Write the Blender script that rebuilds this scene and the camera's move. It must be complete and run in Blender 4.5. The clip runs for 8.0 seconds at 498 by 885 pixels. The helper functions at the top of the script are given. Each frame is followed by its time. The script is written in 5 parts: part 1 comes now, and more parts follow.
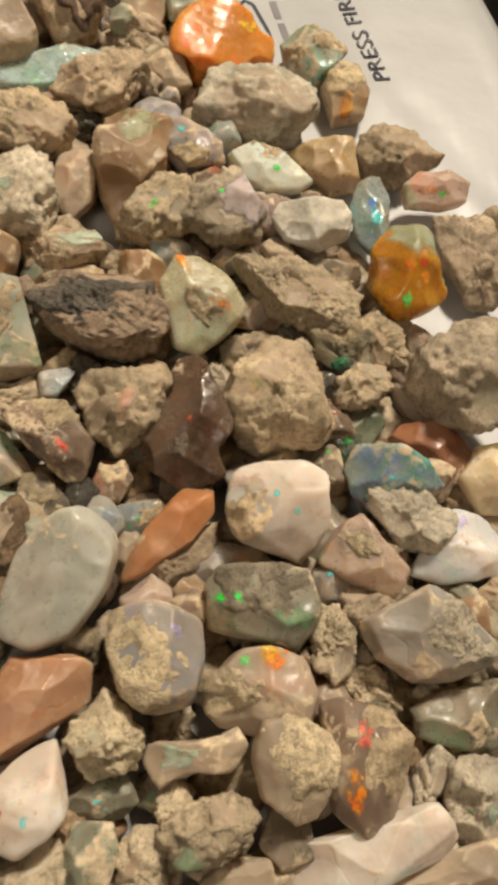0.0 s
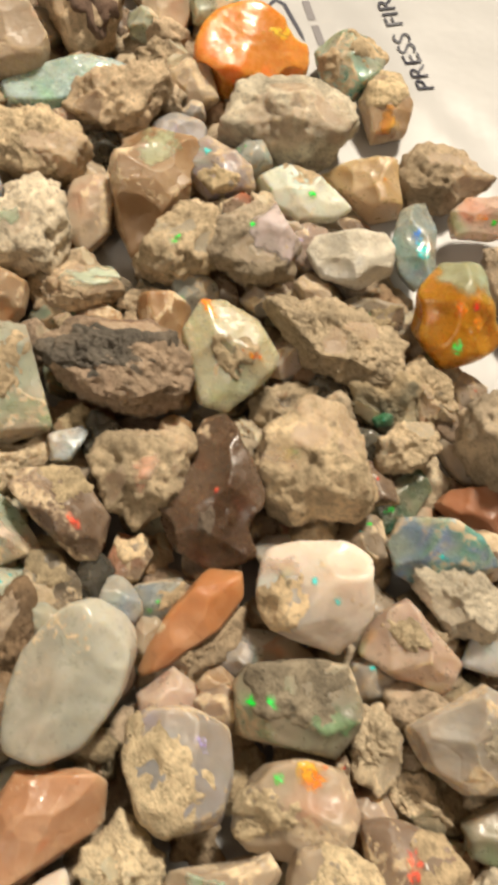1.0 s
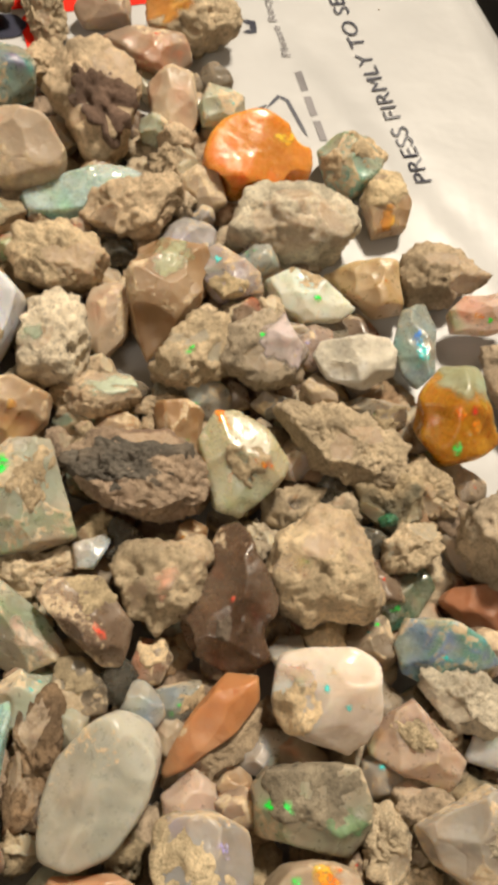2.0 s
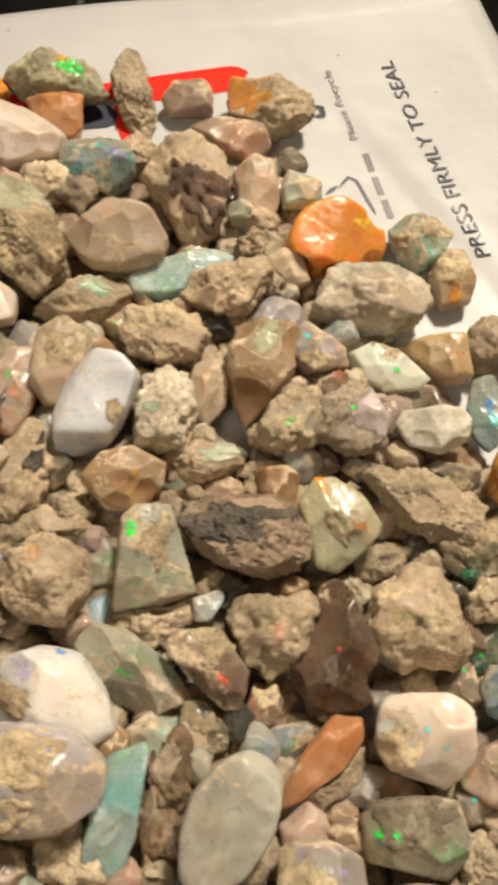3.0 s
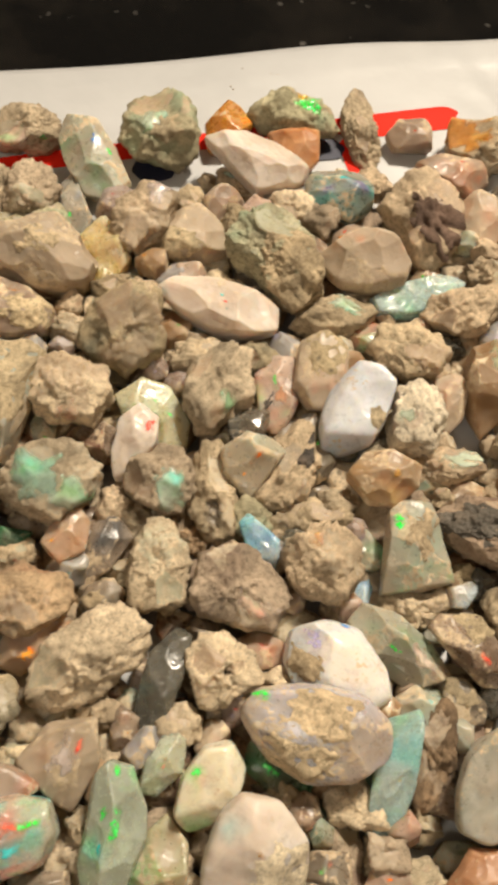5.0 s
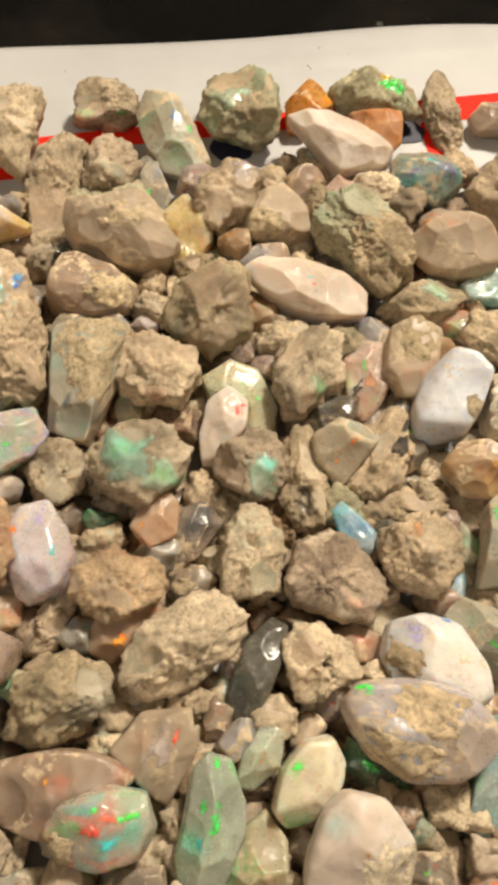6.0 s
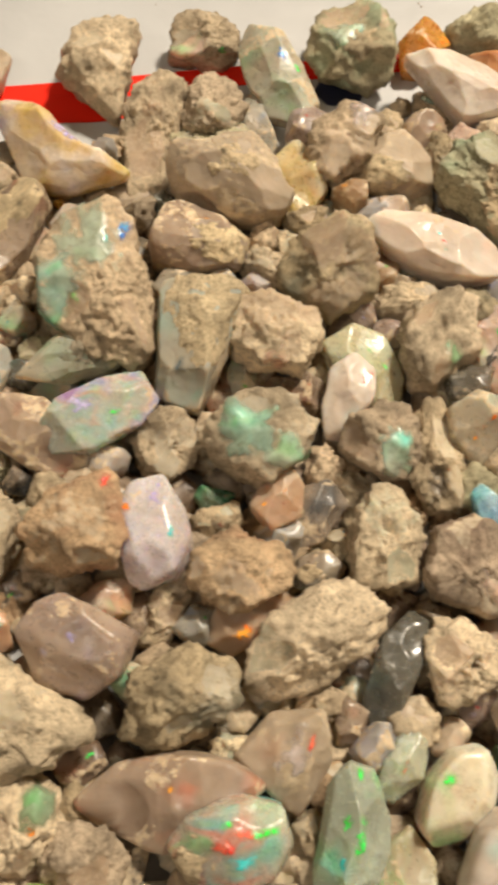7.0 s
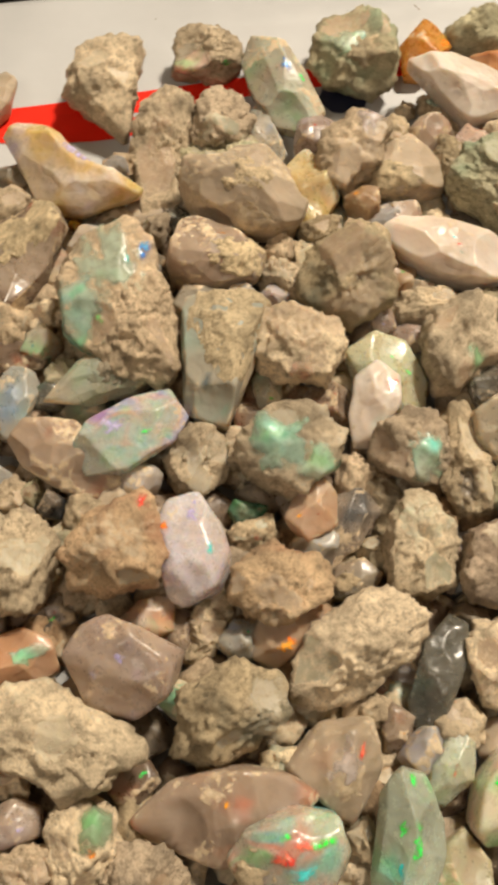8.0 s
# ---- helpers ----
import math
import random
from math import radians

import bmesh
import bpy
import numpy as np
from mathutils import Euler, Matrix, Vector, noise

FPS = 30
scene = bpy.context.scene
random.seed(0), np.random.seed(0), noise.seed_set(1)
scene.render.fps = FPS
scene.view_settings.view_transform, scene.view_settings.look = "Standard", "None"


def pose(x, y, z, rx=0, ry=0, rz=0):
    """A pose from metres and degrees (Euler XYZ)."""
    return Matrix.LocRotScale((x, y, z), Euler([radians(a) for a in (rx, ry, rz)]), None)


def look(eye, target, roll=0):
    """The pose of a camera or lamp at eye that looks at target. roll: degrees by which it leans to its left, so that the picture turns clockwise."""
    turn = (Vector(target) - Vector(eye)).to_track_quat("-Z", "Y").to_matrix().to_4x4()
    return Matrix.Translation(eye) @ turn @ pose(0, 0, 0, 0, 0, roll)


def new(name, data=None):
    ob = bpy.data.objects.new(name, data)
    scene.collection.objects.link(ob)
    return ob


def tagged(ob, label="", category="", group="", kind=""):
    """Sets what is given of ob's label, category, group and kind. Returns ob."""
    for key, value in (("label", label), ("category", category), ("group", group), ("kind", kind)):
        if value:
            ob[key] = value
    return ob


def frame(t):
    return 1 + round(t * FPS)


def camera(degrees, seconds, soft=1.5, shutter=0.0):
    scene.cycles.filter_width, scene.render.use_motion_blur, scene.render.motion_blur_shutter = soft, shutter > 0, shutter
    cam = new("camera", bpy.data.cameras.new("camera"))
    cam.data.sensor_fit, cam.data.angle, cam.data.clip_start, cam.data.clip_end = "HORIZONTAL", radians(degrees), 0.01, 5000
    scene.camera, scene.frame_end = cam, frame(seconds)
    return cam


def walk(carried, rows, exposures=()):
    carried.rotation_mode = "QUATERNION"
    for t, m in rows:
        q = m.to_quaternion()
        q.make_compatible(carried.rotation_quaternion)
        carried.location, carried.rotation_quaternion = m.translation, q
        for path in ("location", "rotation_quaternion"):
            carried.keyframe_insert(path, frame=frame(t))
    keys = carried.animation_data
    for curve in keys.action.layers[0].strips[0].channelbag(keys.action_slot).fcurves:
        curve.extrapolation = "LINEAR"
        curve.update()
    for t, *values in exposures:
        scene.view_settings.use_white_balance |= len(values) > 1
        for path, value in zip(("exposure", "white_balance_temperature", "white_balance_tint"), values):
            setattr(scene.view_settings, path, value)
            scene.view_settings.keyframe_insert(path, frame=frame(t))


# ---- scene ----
cam = camera(31.3, 8.0, soft=4.2, shutter=0.4)
METRES, EYE, TILT, LEAN, TURN = 0.245, 0.1955, -62.6, -8.05, 0.0
ROWS = [
    (0.0, 0.0, 0.0, 0.0, -0.0, 0.0, 0.0),
    (0.5, 0.0215, 0.0617, 0.0245, 0.63, -1.13, -0.03),
    (1.0, -0.0174, 0.0879, 0.0807, 0.85, -1.56, -0.53),
    (2.5, -0.0435, -0.0114, 0.2004, 0.94, -0.18, 0.37),
    (3.0, -0.1172, -0.0592, 0.217, 1.53, 0.41, 0.31),
    (3.5, -0.1813, -0.0815, 0.2096, 2.01, 0.6, -0.46),
    (4.0, -0.2583, -0.1258, 0.2126, 3.2, 0.81, -1.42),
    (5.5, -0.3925, -0.1998, 0.1928, 5.0, 1.39, -3.28),
    (6.0, -0.448, -0.1648, 0.1815, 5.27, 0.9, -3.97),
    (6.5, -0.4835, -0.1256, 0.1757, 5.69, -0.0, -4.41),
    (7.0, -0.5722, -0.0805, 0.177, 6.31, -1.22, -5.22),
    (7.5, -0.6141, -0.0875, 0.1787, 6.87, -1.27, -5.53),
    (8.0, -0.6092, -0.0915, 0.1908, 5.86, -1.37, -2.46),
]
walk(cam, [(t, pose(0, 0, EYE, TILT, LEAN, TURN) @ pose(METRES * x, METRES * y, METRES * z, 90 + pitch, roll, yaw)) for t, x, y, z, yaw, pitch, roll in ROWS],
     exposures=[(0.0, -0.32), (0.5, -0.04), (1.0, 0.02), (2.5, -0.12), (4.0, -0.07), (5.5, 0.0), (7.0, 0.0), (8.0, -0.04)])

# ---- world and light: a warm room at night, one ceiling lamp ahead to the right and an added weak fill behind ----
world = bpy.data.worlds.new("room_air")
world.use_nodes = True
world.node_tree.nodes["Background"].inputs["Color"].default_value = (1.0, 0.86, 0.68, 1)
world.node_tree.nodes["Background"].inputs["Strength"].default_value = 0.02
scene.world = world


def area_lamp(name, eye, target, size, watts, color):
    lamp = bpy.data.lights.new(name, "AREA")
    lamp.shape, lamp.size, lamp.energy, lamp.color = "DISK", size, watts, color
    ob = new(name, lamp)
    ob.matrix_world = look(eye, target)
    return ob


area_lamp("ceiling_lamp_light", (0.36, 1.02, 1.50), (-0.06, 0.17, 0), 0.27, 49, (1.0, 0.875, 0.70))
# unseen fill added behind the camera to lift the shaded sides of the stones
area_lamp("second_lamp_light", (-0.7, -0.9, 1.52), (-0.06, 0.17, 0), 0.5, 8, (1.0, 0.88, 0.72))


# ---- materials ----
def nodes_of(name):
    mat = bpy.data.materials.new(name)
    mat.use_nodes = True
    tree = mat.node_tree
    return mat, tree, tree.nodes["Principled BSDF"]


def add(tree, kind, **values):
    node = tree.nodes.new(kind)
    for key, value in values.items():
        node.inputs[key].default_value = value
    return node


def spot(tree):
    """Object coordinates, shifted by the object's own random number."""
    co = tree.nodes.new("ShaderNodeTexCoord")
    info = tree.nodes.new("ShaderNodeObjectInfo")
    shift = tree.nodes.new("ShaderNodeVectorMath")
    shift.operation = "SCALE"
    shift.inputs["Scale"].default_value = 0.9
    comb = tree.nodes.new("ShaderNodeCombineXYZ")
    for k in range(3):
        tree.links.new(info.outputs["Random"], comb.inputs[k])
    tree.links.new(comb.outputs[0], shift.inputs[0])
    both = tree.nodes.new("ShaderNodeVectorMath")
    tree.links.new(co.outputs["Object"], both.inputs[0])
    tree.links.new(shift.outputs[0], both.inputs[1])
    return both.outputs[0], info.outputs["Random"]


def noise_at(tree, where, scale, detail=4.0, rough=0.6):
    n = add(tree, "ShaderNodeTexNoise", Scale=scale, Detail=detail, Roughness=rough)
    tree.links.new(where, n.inputs["Vector"])
    return n.outputs["Fac"]


def ramp(tree, fac, *stops):
    r = tree.nodes.new("ShaderNodeValToRGB")
    els = r.color_ramp.elements
    while len(els) < len(stops):
        els.new(0.5)
    for el, (at, c) in zip(els, stops):
        el.position = at
        el.color = (*c, 1) if len(c) == 3 else c
    tree.links.new(fac, r.inputs[0])
    return r.outputs[0]


def mixed(tree, fac, a, b, mode="MIX"):
    m = tree.nodes.new("ShaderNodeMix")
    m.data_type, m.blend_type = "RGBA", mode
    for sock, v in ((m.inputs[0], fac), (m.inputs[6], a), (m.inputs[7], b)):
        if isinstance(v, (int, float)):
            sock.default_value = v
        elif isinstance(v, tuple):
            sock.default_value = (*v, 1)
        else:
            tree.links.new(v, sock)
    return m.outputs[2]


def bumped(tree, bsdf, height, strength, distance):
    b = add(tree, "ShaderNodeBump", Strength=strength, Distance=distance)
    tree.links.new(height, b.inputs["Height"])
    tree.links.new(b.outputs[0], bsdf.inputs["Normal"])


def shade(c, k):
    return tuple(min(1.0, v * k) for v in c)


def named(tree, name):
    node = tree.nodes.new("ShaderNodeAttribute")
    node.attribute_name = name
    return node.outputs["Fac"]


def fraction(tree, value, times):
    """Another random number of the same object."""
    node = tree.nodes.new("ShaderNodeMath")
    node.operation = "MULTIPLY"
    node.inputs[1].default_value = times
    tree.links.new(value, node.inputs[0])
    rest = tree.nodes.new("ShaderNodeMath")
    rest.operation = "FRACT"
    tree.links.new(node.outputs[0], rest.inputs[0])
    return rest.outputs[0]


def crust_material(name, base, dark=0.36, light=1.38, stain=None, bump=1.0, pit_dark=1.0):
    """Sandy host rock, the shade of its pits painted as dark spots; freshly broken sides show the waxy common opal
    inside.
    """
    mat, tree, bsdf = nodes_of(name)
    where, rnd = spot(tree)
    broad = noise_at(tree, where, 95, 4, 0.6)
    grain = noise_at(tree, where, 620, 6, 0.8)
    col = ramp(tree, broad, (0.32, shade(base, 0.64)), (0.48, base), (0.66, shade(base, light)))
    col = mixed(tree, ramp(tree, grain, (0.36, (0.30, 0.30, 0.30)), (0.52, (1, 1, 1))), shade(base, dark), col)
    col = mixed(tree, ramp(tree, noise_at(tree, where, 2300, 2, 0.6), (0.60, (0, 0, 0)), (0.70, (0.5, 0.5, 0.5))), col, shade(base, 1.45))
    if stain:
        col = mixed(tree, ramp(tree, noise_at(tree, where, 60, 3, 0.5), (0.52, (0, 0, 0)), (0.68, (0.75, 0.75, 0.75))), col, stain)
    # shade inside fine pits, put into the colour with no depth behind it
    pit_shade = add(tree, "ShaderNodeTexVoronoi", Scale=520.0)
    tree.links.new(where, pit_shade.inputs["Vector"])
    col = mixed(tree, ramp(tree, pit_shade.outputs["Distance"], (0.0, (0.7, 0.7, 0.7)), (0.2, (0, 0, 0))), col, shade(base, 0.45))
    tint = ramp(tree, fraction(tree, rnd, 9.7), (0.0, (1.0, 0.97, 0.95)), (0.3, (1.0, 0.965, 0.92)), (0.6, (0.95, 0.96, 0.955)), (1.0, (1.0, 0.985, 0.92)))
    col = mixed(tree, 1.0, col, tint, "MULTIPLY")
    # sparse larger holes: their shade too is only a darker base colour
    hole_shade = add(tree, "ShaderNodeTexVoronoi", Scale=210.0)
    tree.links.new(where, hole_shade.inputs["Vector"])
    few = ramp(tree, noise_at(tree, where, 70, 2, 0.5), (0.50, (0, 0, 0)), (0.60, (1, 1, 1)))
    spots = mixed(tree, 1.0, few, ramp(tree, hole_shade.outputs["Distance"], (0.10, (0.8 * pit_dark,) * 3), (0.24, (0, 0, 0))), "MULTIPLY")
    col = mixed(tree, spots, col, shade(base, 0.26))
    hsv = add(tree, "ShaderNodeHueSaturation")
    tree.links.new(ramp(tree, rnd, (0, (0.82, 0.82, 0.82)), (1, (1.18, 1.18, 1.18))), hsv.inputs["Value"])
    tree.links.new(col, hsv.inputs["Color"])
    bare = mixed(tree, 0.42, named(tree, "fresh"), mixed(tree, 0.5, noise_at(tree, where, 130, 4, 0.6), noise_at(tree, where, 600, 3, 0.6)))
    worn = mixed(tree, 0.3, noise_at(tree, where, 48, 3, 0.55), noise_at(tree, where, 300, 4, 0.6))
    bare = mixed(tree, 1.0, ramp(tree, bare, (0.71, (0, 0, 0)), (0.80, (0.9, 0.9, 0.9))), ramp(tree, worn, (0.56, (0, 0, 0)), (0.61, (0.6, 0.6, 0.6))), "LIGHTEN")
    if pit_dark < 0.5 or "soot" in name or "crust" in name:
        bare = mixed(tree, 1.0, bare, (0.12, 0.12, 0.12), "MULTIPLY")
    inside = ramp(tree, fraction(tree, rnd, 23.3), (0.0, (0.46, 0.345, 0.24)), (0.22, (0.35, 0.265, 0.19)), (0.4, (0.50, 0.40, 0.30)), (0.6, (0.40, 0.365, 0.29)), (0.8, (0.56, 0.47, 0.34)), (1.0, (0.40, 0.40, 0.30)))
    inside = mixed(tree, 1.0, inside, ramp(tree, noise_at(tree, where, 60, 3, 0.5), (0.35, (0.78, 0.76, 0.74)), (0.65, (1.12, 1.12, 1.12))), "MULTIPLY")
    inside = mixed(tree, ramp(tree, noise_at(tree, where, 750, 3, 0.6), (0.62, (0, 0, 0)), (0.72, (0.6, 0.6, 0.6))), inside, base)
    tree.links.new(mixed(tree, bare, hsv.outputs[0], inside), bsdf.inputs["Base Color"])
    tree.links.new(ramp(tree, bare, (0.0, (0.92, 0.92, 0.92)), (0.8, (0.36, 0.36, 0.36))), bsdf.inputs["Roughness"])
    tree.links.new(ramp(tree, bare, (0.0, (0, 0, 0)), (0.8, (0.6, 0.6, 0.6))), bsdf.inputs["Subsurface Weight"])
    bsdf.inputs["Subsurface Radius"].default_value = (1.0, 0.72, 0.48)
    bsdf.inputs["Subsurface Scale"].default_value = 0.004
    bsdf.inputs["Specular IOR Level"].default_value = 0.35
    seam = add(tree, "ShaderNodeTexNoise", Scale=140.0, Detail=6.0, Roughness=0.7, Distortion=0.6)
    tree.links.new(where, seam.inputs["Vector"])
    crack = ramp(tree, seam.outputs["Fac"], (0.47, (1, 1, 1)), (0.50, (0.35, 0.35, 0.35)), (0.53, (1, 1, 1)))
    h = mixed(tree, 0.45, mixed(tree, 0.5, grain, noise_at(tree, where, 1900, 3, 0.6)), crack, "MULTIPLY")
    bumped(tree, bsdf, mixed(tree, mixed(tree, 1.0, bare, (0.92, 0.92, 0.92), "MULTIPLY"), h, (0.42, 0.42, 0.42)), bump, 0.0011)
    return mat


def gem_material(name, base, second, rough=0.3, sss=0.35, fire=(), amount=0.0, clear=0.0, sand=0.5, face=False, warm=0.5):
    """Waxy to glassy opal; fire: the colours of its play, amount: how much of it shows, sand: host rock left on its old skin."""
    mat, tree, bsdf = nodes_of(name)
    where, rnd = spot(tree)
    broad = noise_at(tree, where, 120 if face else 48, 3, 0.5)
    fine = noise_at(tree, where, 420, 5, 0.65)
    col = ramp(tree, broad, (0.34, shade(base, 0.84)), (0.50, base), (0.64, shade(second, 1.12)))
    col = mixed(tree, ramp(tree, noise_at(tree, where, 190, 4, 0.7), (0.58, (0, 0, 0)), (0.70, (0.35, 0.35, 0.35))), col, shade(base, 0.45))
    veil = add(tree, "ShaderNodeTexNoise", Scale=70.0, Detail=3.0, Roughness=0.5, Distortion=1.2)
    tree.links.new(where, veil.inputs["Vector"])
    col = mixed(tree, ramp(tree, veil.outputs["Fac"], (0.50, (0, 0, 0)), (0.60, (0.28, 0.28, 0.28)), (0.70, (0, 0, 0))), col, shade(second, 1.35))
    col = mixed(tree, ramp(tree, noise_at(tree, where, 42, 4, 0.6), (0.46, (0, 0, 0)), (0.62, (warm,) * 3)), col, (0.54, 0.42, 0.31))
    if fire:
        drift = add(tree, "ShaderNodeTexNoise", Scale=95.0, Detail=2.0, Roughness=0.5, Distortion=0.8)
        tree.links.new(where, drift.inputs["Vector"])
        steps = len(fire)
        cloud = ramp(tree, drift.outputs["Fac"], *[(0.34 + 0.32 * k / max(1, steps - 1), c) for k, c in enumerate(fire)])
        zone = ramp(tree, noise_at(tree, where, 80, 2, 0.5), (0.60 - 0.32 * amount, (0, 0, 0)), (0.80 - 0.28 * amount, (1, 1, 1)))
        col = mixed(tree, mixed(tree, 1.0, zone, (0.24 + 0.26 * amount,) * 3, "MULTIPLY"), col, cloud)
        warp = add(tree, "ShaderNodeTexNoise", Scale=260.0, Detail=1.0)
        tree.links.new(where, warp.inputs["Vector"])
        push = tree.nodes.new("ShaderNodeVectorMath")
        push.operation = "MULTIPLY_ADD"
        push.inputs[1].default_value = (0.0022, 0.0022, 0.0022)
        tree.links.new(warp.outputs["Color"], push.inputs[0])
        tree.links.new(where, push.inputs[2])
        v = add(tree, "ShaderNodeTexVoronoi", Scale=170.0)
        tree.links.new(push.outputs[0], v.inputs["Vector"])
        sep = tree.nodes.new("ShaderNodeSeparateColor")
        tree.links.new(v.outputs["Color"], sep.inputs[0])
        hue = ramp(tree, sep.outputs[0], *[(k / max(1, steps - 1), shade(c, 1.1)) for k, c in enumerate(fire)])
        on = ramp(tree, sep.outputs[1], (0.82 - 0.4 * amount, (0, 0, 0)), (0.98 - 0.3 * amount, (0.75, 0.75, 0.75)))
        core = ramp(tree, v.outputs["Distance"], (0.25, (1, 1, 1)), (0.6, (0.1, 0.1, 0.1)))
        col = mixed(tree, mixed(tree, 1.0, mixed(tree, 1.0, zone, on, "MULTIPLY"), core, "MULTIPLY"), col, hue)
    dust = mixed(tree, 0.35, noise_at(tree, where, 105, 5, 0.7), noise_at(tree, where, 800, 3, 0.6))
    if not face:
        dust = mixed(tree, 1.0, dust, mixed(tree, 1.0, named(tree, "fresh"), (0.13, 0.13, 0.13), "MULTIPLY"), "SUBTRACT")
    dust = ramp(tree, dust, (0.60 - 0.12 * sand, (0, 0, 0)), (0.65 - 0.12 * sand, (0.92, 0.92, 0.92)))
    col = mixed(tree, dust, col, ramp(tree, fine, (0.35, (0.36, 0.275, 0.18)), (0.65, (0.66, 0.53, 0.365))))
    hsv = add(tree, "ShaderNodeHueSaturation")
    tree.links.new(ramp(tree, rnd, (0, (0.9, 0.9, 0.9)), (1, (1.12, 1.12, 1.12))), hsv.inputs["Value"])
    tree.links.new(col, hsv.inputs["Color"])
    tree.links.new(hsv.outputs[0], bsdf.inputs["Base Color"])
    bsdf.inputs["Subsurface Weight"].default_value = sss
    bsdf.inputs["Subsurface Radius"].default_value = (1.0, 0.78, 0.56)
    bsdf.inputs["Subsurface Scale"].default_value = 0.006
    bsdf.inputs["IOR"].default_value = 1.45
    bsdf.inputs["Specular IOR Level"].default_value = 0.42
    if clear:
        tree.links.new(ramp(tree, dust, (0.0, (clear,) * 3), (0.6, (0, 0, 0))), bsdf.inputs["Transmission Weight"])
    skin = ramp(tree, fine, (0.40, (0.10 + rough * 0.55,) * 3), (0.60, (0.18 + rough * 1.2,) * 3))
    tree.links.new(mixed(tree, dust, skin, (0.9, 0.9, 0.9)), bsdf.inputs["Roughness"])
    bsdf.inputs["Coat Weight"].default_value = 0.08 if sand < 0.5 else 0.02
    bsdf.inputs["Coat Roughness"].default_value = 0.1
    bumped(tree, bsdf, mixed(tree, dust, mixed(tree, 0.4, (0.5, 0.5, 0.5), noise_at(tree, where, 260, 4, 0.6)), mixed(tree, 0.5, fine, (0.8, 0.8, 0.8))), 0.13 if rough < 0.2 else 0.32, 0.0011)
    if face:
        ragged = mixed(tree, 0.5, fade_of(tree), noise_at(tree, where, 500, 4, 0.65))
        tree.links.new(ramp(tree, ragged, (0.30, (0, 0, 0)), (0.75, (0.85, 0.85, 0.85))), bsdf.inputs["Alpha"])
    return mat


def fade_of(tree):
    """How far a skin has thinned out towards its rim: 0 at the rim, 1 inside."""
    return named(tree, "fade")


def flash_material(name, a, b):
    """A patch of play of colour: bright, streaky, under a glossy skin."""
    mat, tree, bsdf = nodes_of(name)
    where, rnd = spot(tree)
    v = add(tree, "ShaderNodeTexVoronoi", Scale=520.0)
    tree.links.new(where, v.inputs["Vector"])
    sep = tree.nodes.new("ShaderNodeSeparateColor")
    tree.links.new(v.outputs["Color"], sep.inputs[0])
    tree.links.new(ramp(tree, sep.outputs[0], (0.2, a), (0.8, b)), bsdf.inputs["Base Color"])
    bsdf.inputs["Roughness"].default_value = 0.2
    veil = ramp(tree, noise_at(tree, where, 900, 3, 0.6), (0.36, (0.1, 0.1, 0.1)), (0.56, (0.95, 0.95, 0.95)))
    tree.links.new(mixed(tree, 1.0, veil, ramp(tree, fade_of(tree), (0.0, (0, 0, 0)), (1.0, (1, 1, 1))), "MULTIPLY"), bsdf.inputs["Alpha"])
    return mat


GREEN, TEAL, CYAN = (0.02, 0.75, 0.12), (0.02, 0.42, 0.30), (0.05, 0.70, 0.75)
RED, ORANGE, BLUE = (0.85, 0.07, 0.03), (0.95, 0.25, 0.03), (0.10, 0.30, 0.85)
VIOLET, YELLOW, PINK = (0.35, 0.22, 0.85), (0.85, 0.70, 0.08), (0.90, 0.35, 0.28)
TAN = (0.57, 0.455, 0.315)
MATS = {}
GLASSY = ("greencrystal", "smokyclear", "lavclear", "mintclear", "choc", "blueshard", "firemint", "yellowclear", "greenclear", "amberfire", "firemulti", "aquafire")
MILKY = ("yellowlav", "creamfire", "aquawhite", "milky", "pinkwhite", "lavwhite", "cream", "mint", "orange", "redbrown", "orangebrown", "peachdeep")
FACES = ("choc", "smoky", "lav", "pinkclear", "seafoam", "moss", "bottle", "aqua", "rosefire", "inkblue", "amber")
CLEAN = ("yellowlav", "aquawhite", "orange", "orangebrown", "peachdeep", "peach", "redbrown", "smokyclear", "aquafire", "mintclear", "tealdark", "blueclear", "pinkclear", "yellowclear", "amber", "amberpale", "lavbrown", "greenclear", "milky", "lavwhite", "mint", "pinkwhite", "choc", "firemint", "greencrystal", "amberfire", "lavclear", "creamfire", "bluewhite", "blueshard", "firemulti")
for key, base, stain in (
        ("tan", TAN, None), ("palesand", (0.67, 0.56, 0.40), None), ("greytan", (0.46, 0.375, 0.275), None),
        ("ash", (0.64, 0.57, 0.45), None), ("darktan", (0.46, 0.37, 0.24), (0.13, 0.14, 0.11)),
        ("rustytan", (0.50, 0.36, 0.225), (0.38, 0.20, 0.12)), ("greybrown", (0.42, 0.325, 0.24), (0.24, 0.16, 0.12)),
        ("choctan", (0.30, 0.205, 0.13), (0.10, 0.07, 0.05)), ("greentan", (0.50, 0.45, 0.30), (0.38, 0.50, 0.34)),
        ("chalk", (0.92, 0.86, 0.75), None), ("whitechalk", (0.84, 0.76, 0.66), (0.66, 0.50, 0.36)),
        ("crust", (0.60, 0.48, 0.315), None), ("pale_crust", (0.64, 0.55, 0.42), None), ("ash_crust", (0.32, 0.28, 0.21), None), ("umber_crust", (0.15, 0.10, 0.075), None),
        ("soot", (0.13, 0.115, 0.10), (0.26, 0.20, 0.15))):
    MATS[key] = crust_material(key + "_rock", base, dark=0.75 if "chalk" in key else 0.36, stain=stain, pit_dark=0.2 if "chalk" in key else 1.0)
